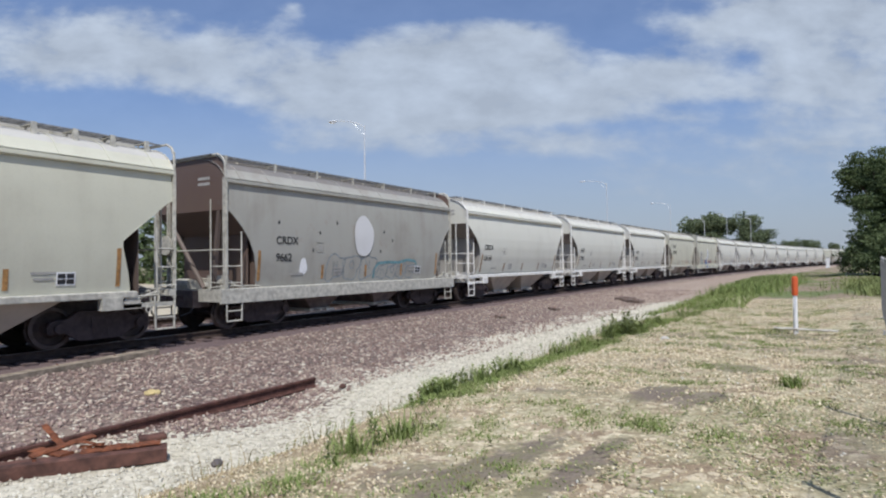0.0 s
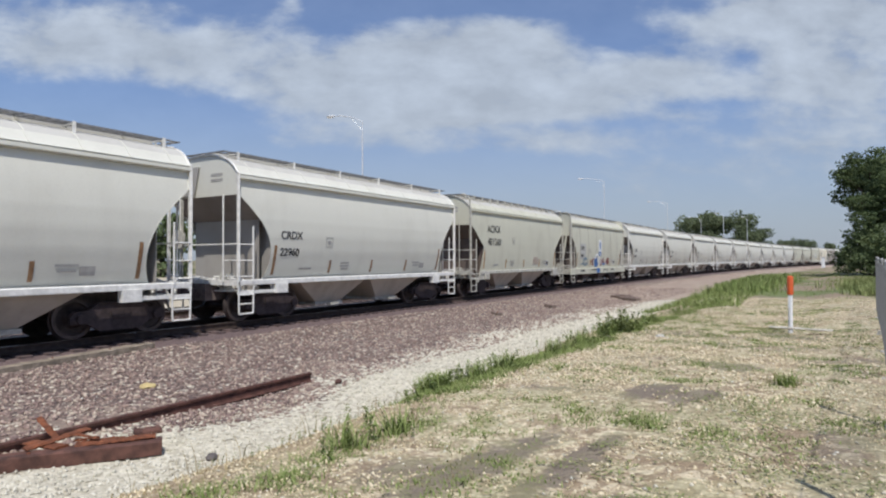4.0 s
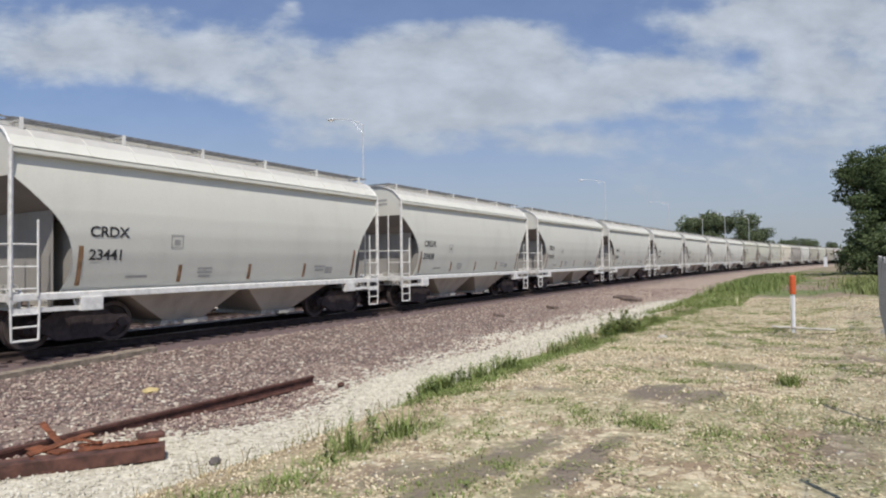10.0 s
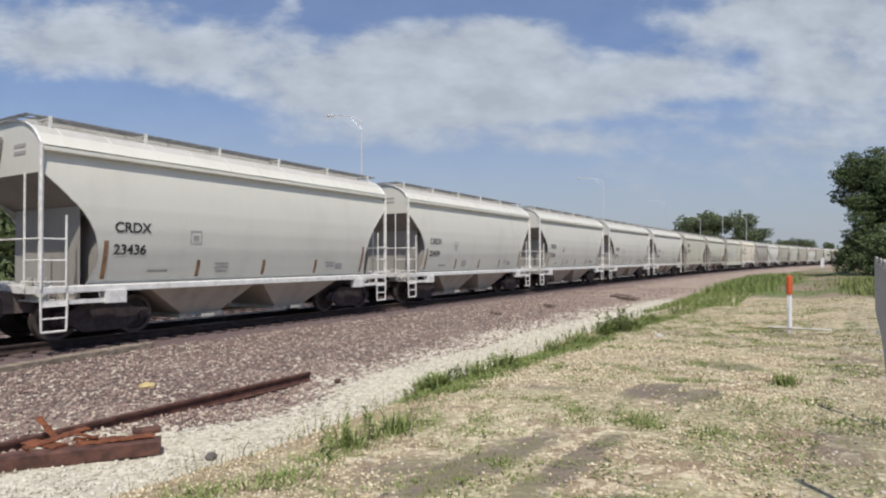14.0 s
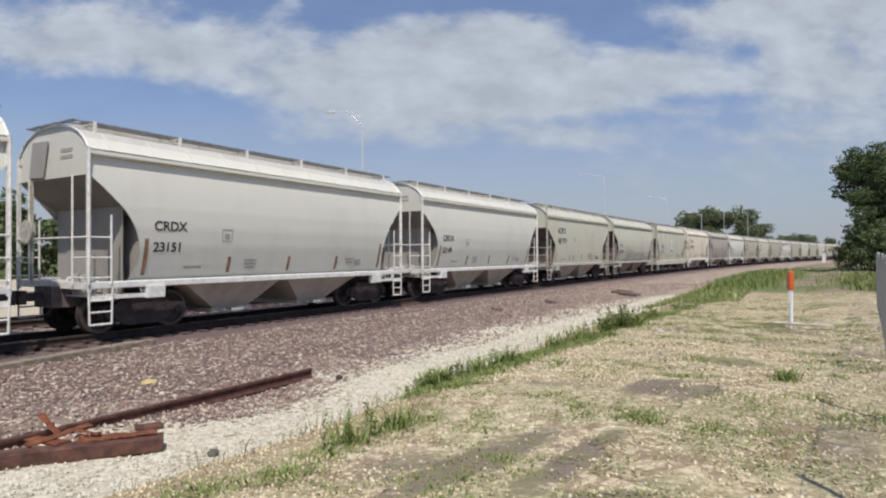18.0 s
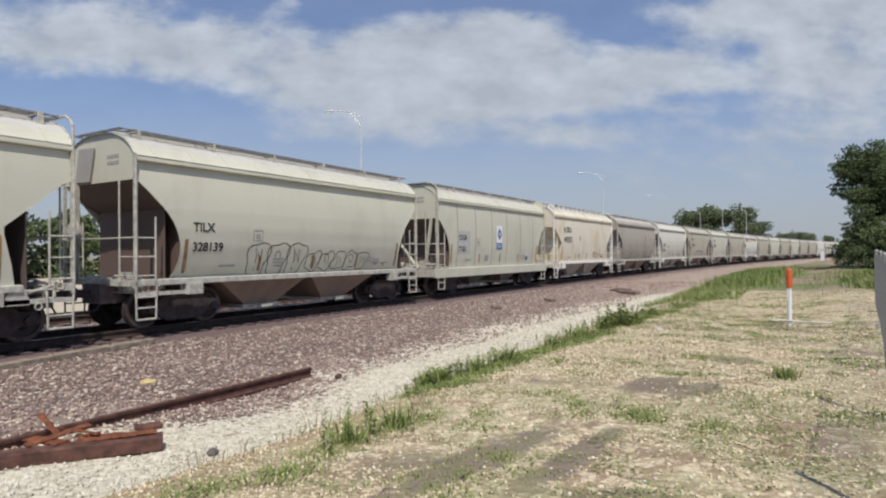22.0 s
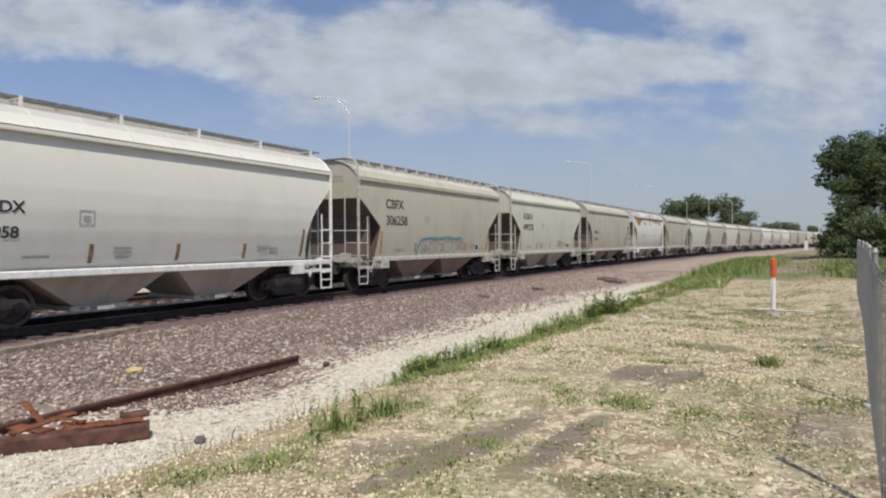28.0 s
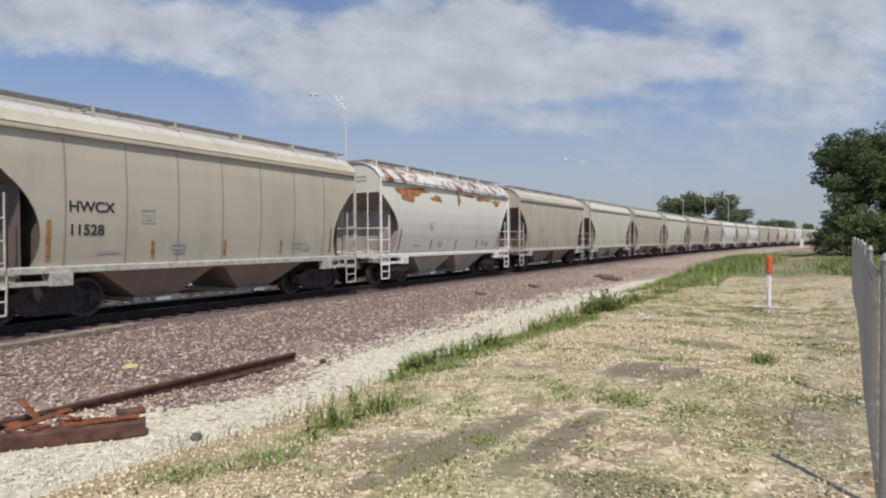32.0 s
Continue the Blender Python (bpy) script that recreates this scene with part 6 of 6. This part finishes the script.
# ---- fence ----
def fence():
    ob = thing("chain_link_fence", "grey galvanised chain-link fence beside the gravel lot", "fence")
    line = [(0.40, 2.2), (0.52, 4.5), (0.72, 7.32), (0.92, 10.0), (1.13, 12.7), (1.36, 16.0), (1.57, 19.33), (1.75, 22.0)]
    feet = []
    for x, y in line:
        feet.append(Vector((x, y, float(ground_z(y, x + SIDE)))))
    up = Vector((0, 0, 1.52))
    for p in feet:
        post = part("fence_post", Shape().rod(p - Vector((0, 0, 0.1)), p + up + Vector((0, 0, 0.03)), 0.025, 10), M["galv"], ob, smooth=True)
        part("post_cap", Shape().rod(p + up + Vector((0, 0, 0.03)), p + up + Vector((0, 0, 0.075)), 0.036, 10, 0.012), M["galv"], post)
        part("post_footing", Shape().rod(p - Vector((0, 0, 0.1)), p + Vector((0, 0, 0.03)), 0.12, 10, 0.09), M["concrete"], post, "concrete footing")
    for a, b in zip(feet, feet[1:]):
        sag = [a.lerp(b, k / 6) + up * (0.985 - 0.035 * math.sin(math.pi * k / 6)) for k in range(7)]
        part("top_wire", Shape().pipe(sag, 0.003, 5), M["galv"], ob)
        part("tension_wire", Shape().rod(a + Vector((0, 0, 0.06)), b + Vector((0, 0, 0.06)), 0.004, 4), M["galv"], ob)
    mesh_wire = Shape()
    for a, b in zip(feet, feet[1:]):
        d = b - a
        L = d.length
        h = 1.44
        n = int(L / 0.08)
        off = Vector((-0.034, 0, 0))
        for i in range(-int(h / 0.08), n):
            for flip in (0, 1):
                t0, t1 = i * 0.08, i * 0.08 + h
                z0, z1 = 0.05, 0.05 + h
                if t0 < 0:
                    z0, t0 = z0 - t0, 0.0
                if t1 > L:
                    z1, t1 = z1 - (t1 - L), L
                if t1 <= t0:
                    continue
                if flip:
                    t0, t1 = L - t0, L - t1
                p, q = a + d * (t0 / L) + Vector((0, 0, z0)) + off, a + d * (t1 / L) + Vector((0, 0, z1)) + off
                mesh_wire.rod(p, q, 0.0011, 3)
    me = mesh_wire
    wire = bpy.data.meshes.new("wire_mesh")
    wire.from_pydata(me.v, [], me.f)
    wire.materials.append(M["wire"])
    tagged(part("wire_mesh", wire, None, ob, "woven diamond wire"), kind="stuff")


fence()


# ---- street lamps on the road behind the train ----
def street_lamp(x, y, height, arm, turn):
    ob = thing("street_lamp", "tall grey steel street lamp with a curved arm", "street lamp", "street lamps along the road", pose(x, y, -0.6, 0, 0, turn))
    h = height + 0.6
    part("pole", Shape().rod((0, 0, 0), (0, 0, h), 0.09, 10, 0.045), M["lamp"], ob, smooth=True)
    part("base_plate", Shape().box(-0.22, 0.22, -0.22, 0.22, 0.0, 0.05), M["lamp"], ob)
    pts = [(0, 0, h - 0.15), (-0.4, 0, h + 0.12), (-arm * 0.45, 0, h + 0.36), (-arm * 0.8, 0, h + 0.5), (-arm, 0, h + 0.52)]
    part("arm", Shape().pipe(pts, 0.032, 8), M["lamp"], ob, smooth=True)
    part("arm_brace", Shape().rod((0, 0, h - 0.75), (-arm * 0.42, 0, h + 0.3), 0.014, 6), M["lamp"], ob)
    head = Shape()
    rings = []
    for t, r in ((0, 0.05), (0.1, 0.10), (0.35, 0.16), (0.6, 0.15), (0.72, 0.06)):
        rings.append([(-arm - t, r * math.cos(a), h + 0.52 + 0.6 * r * math.sin(a)) for a in np.linspace(0, 2 * math.pi, 9)])
    hd = part("lamp_head", head.sheet(rings), M["lamp"], ob, smooth=True)
    part("lens", Shape().box(-arm - 0.58, -arm - 0.2, -0.1, 0.1, h + 0.40, h + 0.44), M["bone"], hd)


for x, y, h, arm, turn in ((-28.1, 34.9, 12.0, 2.3, 12), (-23.0, 79.2, 12.0, 2.8, 5), (-22.2, 117.0, 12.0, 2.9, 0), (-23.6, 168.0, 12.0, 2.5, 0), (-17.0, 156.0, 12.0, 1.2, 0), (-13.2, 172.0, 11.9, 0.6, 0)):
    street_lamp(x, y, h, arm, turn)


# ---- trees ----
def leaves(lobes, n, size, seed, flat=0.75):
    """Leaf sprays: small tilted quads gathered on the outside of uneven lobes (x, y, z, rx, ry, rz)."""
    r = np.random.default_rng(seed)
    L = np.array(lobes, float)
    w = L[:, 3] * L[:, 4] + L[:, 4] * L[:, 5]
    i = r.choice(len(L), n, p=w / w.sum())
    d = r.normal(size=(n, 3))
    d /= np.linalg.norm(d, axis=1, keepdims=True)
    k = 0.55 + 0.5 * r.random(n) ** 0.6
    bumps = 1 + 0.22 * np.sin(5 * d[:, 0] + 3 * i) * np.sin(4 * d[:, 1] + i) + 0.18 * np.sin(9 * d[:, 2] + 2 * i)
    p = L[i, :3] + d * L[i, 3:] * (k * bumps)[:, None]
    a = r.normal(size=(n, 3)) + d * 0.3 + np.array([0, 0, 0.5])
    a /= np.linalg.norm(a, axis=1, keepdims=True)
    t = np.cross(a, r.normal(size=(n, 3)))
    t /= np.linalg.norm(t, axis=1, keepdims=True)
    b = np.cross(a, t)
    sz = (size * (0.5 + r.random(n)))[:, None]
    v = np.stack([p - t * sz, p - b * sz * flat * 0.6 + a * sz * 0.1, p + t * sz, p + b * sz * flat * 0.6 + a * sz * 0.1], 1)
    f = np.arange(4 * n).reshape(n, 4)
    return v.reshape(-1, 3), f


def leaf_mesh(name, v, f, mat):
    me = bpy.data.meshes.new(name)
    me.vertices.add(len(v))
    me.vertices.foreach_set("co", v.astype(np.float32).ravel())
    me.loops.add(f.size)
    me.polygons.add(len(f))
    me.loops.foreach_set("vertex_index", f.astype(np.int32).ravel())
    me.polygons.foreach_set("loop_start", np.arange(0, f.size, 4, dtype=np.int32))
    me.update(calc_edges=True)
    me.materials.append(mat)
    return me


def tree(height, spread, seed, n, size, mat, label, low=0.12, group=""):
    """A trunk that divides into limbs, and a crown of leaf sprays in lobes round the limbs' ends."""
    rnd = random.Random(seed)
    ob = thing("tree", label, "tree", group)
    sh = Shape()
    h0 = height * 0.28
    sh.rod((0, 0, -0.3), (0.1, 0, h0), height * 0.028, 9, height * 0.02).rod((0.1, 0, h0), (0.0, 0.1, height * 0.8), height * 0.02, 8, height * 0.005)
    part("trunk", sh, M["bark"], ob, smooth=True)
    lobes = []
    for k in range(11):
        z0 = height * rnd.uniform(0.15, 0.62)
        a = k * 2.4 + rnd.uniform(-.4, .4)
        reach = spread * rnd.uniform(0.45, 0.95) * (1.0 - 0.45 * max(0, z0 / height - 0.35))
        z1 = min(height * 0.93, z0 + height * rnd.uniform(0.10, 0.30))
        tip = (reach * math.cos(a), reach * math.sin(a), z1)
        mid = (tip[0] * 0.5, tip[1] * 0.5, (z0 + z1) / 2 + 0.02 * height)
        part("limb", Shape().rod((0, 0, z0), mid, height * 0.011, 6, height * 0.008).rod(mid, tip, height * 0.008, 5, height * 0.003), M["bark"], ob)
        q = spread * rnd.uniform(0.24, 0.40)
        lobes.append((*tip, q, q, q * rnd.uniform(0.6, 0.95)))
        lobes.append((mid[0], mid[1], mid[2] + 0.03 * height, q * 0.9, q * 0.9, q * 0.7))
    for k in range(6):
        q = spread * rnd.uniform(0.2, 0.34)
        a = rnd.uniform(0, 6.28)
        lobes.append((spread * 0.4 * math.cos(a), spread * 0.4 * math.sin(a), height * rnd.uniform(0.72, 0.93), q, q, q * 1.1))
    for k in range(7):
        q = spread * rnd.uniform(0.25, 0.36)
        a = k * 0.9
        lobes.append((spread * 0.6 * math.cos(a), spread * 0.6 * math.sin(a), height * (low + rnd.uniform(0, 0.15)), q, q, q * 0.9))
    v, f = leaves(lobes, n, size, seed)
    part("crown", leaf_mesh("crown", v, f, mat), None, ob)
    return ob


def trees():
    t = tree(12.2, 5.0, 4, 52000, 0.11, M["leaf_dark"], "tall dark green leafy tree beyond the grass", 0.10)
    t.matrix_basis = pose(7.4, 66.0, 0.1)
    t2 = tree(11.3, 3.3, 9, 32000, 0.105, M["leaf_dark"], "dark green tree with an uneven crown", 0.12)
    t2.matrix_basis = pose(4.8, 64.0, 0.1, 0, 0, 70)
    t3 = tree(12.6, 4.4, 12, 24000, 0.12, M["leaf_mid"], "green tree behind the grass", 0.1)
    t3.matrix_basis = pose(13.6, 68.0, 0.1, 0, 0, 30)
    shrub = tree(4.2, 2.4, 15, 7000, 0.11, M["leaf_mid"], "light green shrub at the foot of the trees", 0.2)
    shrub.matrix_basis = pose(4.7, 61.0, 0.1)
    copy_thing(shrub, pose(8.6, 61.0, 0.1, 0, 0, 120))
    far = tree(15.8, 7.2, 21, 16000, 0.30, M["leaf_far"], "distant broad green tree beyond the railway", 0.1, "distant trees")
    far.matrix_basis = pose(-23.0, 190.0, -0.6)
    for x, y, r, k in ((-30, 196, 60, 0.95), (-17.0, 188, 150, 0.96), (-37, 205, 220, 0.70), (-43, 210, 20, 0.55), (-26, 202, 300, 1.0), (-13.5, 196, 80, 0.72)):
        c = copy_thing(far, pose(x, y, -0.6, 0, 0, r))
        c.scale = (k, k, k)
    for x, y, r, k in ((-9.5, 330, 30, 0.70), (-4.5, 335, 100, 0.75), (0.5, 325, 200, 0.66), (-13.0, 345, 250, 0.6), (9, 330, 10, 0.6)):
        c = copy_thing(far, pose(x, y, -0.6, 0, 0, r))
        c.scale = (k, k, k)
    # a row of trees across the road, seen through the gaps between cars
    row = tree(8.5, 4.6, 33, 4200, 0.34, M["leaf_mid"], "green tree across the road behind the train", 0.06, "trees across the road")
    row.matrix_basis = pose(-74, 30, -0.6)
    for k in range(22):
        x, y = -77 + 6 * math.sin(k * 2.1), -40 + 7.6 * k
        c = copy_thing(row, pose(x, y, -0.6, 0, 0, 47 * k))
        q = 0.8 + 0.35 * ((k * 7) % 5) / 5
        c.scale = (q, q, q)


trees()


def signal_box():
    """A small light box beside the track far off, before the trees."""
    X, Y, z, turn = place(150.0, 9.4)
    ob = thing("relay_cabinet", "small pale metal cabinet beside the far track", "cabinet", m=pose(X, Y, z, 0, 0, turn))
    part("body", Shape().box(-0.3, 0.3, -0.3, 0.3, 0.1, 2.3), M["post"], ob)
    part("roof", Shape().prism([(-0.36, 2.3), (0.36, 2.3), (0.32, 2.38), (-0.32, 2.38)], "y", -0.36, 0.36), M["galv"], ob)
    part("plinth", Shape().box(-0.36, 0.36, -0.36, 0.36, -0.3, 0.1), M["concrete"], ob)


signal_box()


# ---- what moves ----
def travelled(t):
    """Metres that the train has run, from the joint that counts as the first."""
    d = t - 13.0
    return 115.91 + 9.568 * d - 0.00492 * d * d


def place_of(n, t):
    """How far along the track the front of car n stands; the run is not quite even."""
    sway = float(np.interp(t, (0, 3, 7, 11, 13, 18, 25, 32), (0.48, 0.55, 0.68, 0.62, 0.41, 0.31, 0.41, 0.39)))
    slack = {17: -0.12}.get(n, 0.0)
    return PITCH * (n - 0.5) - travelled(t) + sway + slack


def motions():
    times = [i * 1.0 for i in range(33)]
    for n, car in TRAIN.items():
        rows = []
        for t in times:
            x, y, a = on_track(place_of(n, t))
            rows.append((t, pose(x, y, RAIL, 0, 0, -math.degrees(a))))
        walk(car, rows)
    # all the axles turn alike: one set of rows serves them all
    first = WHEELS[0]
    step = 2 / FPS
    turns = [(i * step, pose(0, 0, 0, math.degrees((travelled(i * step) - travelled(0)) / 0.457))) for i in range(int(32 / step) + 1)]
    walk(first, turns)
    for w in WHEELS[1:]:
        w.rotation_mode = "QUATERNION"
        w.animation_data_create()
        w.animation_data.action = first.animation_data.action
        w.animation_data.action_slot = first.animation_data.action_slot


motions()
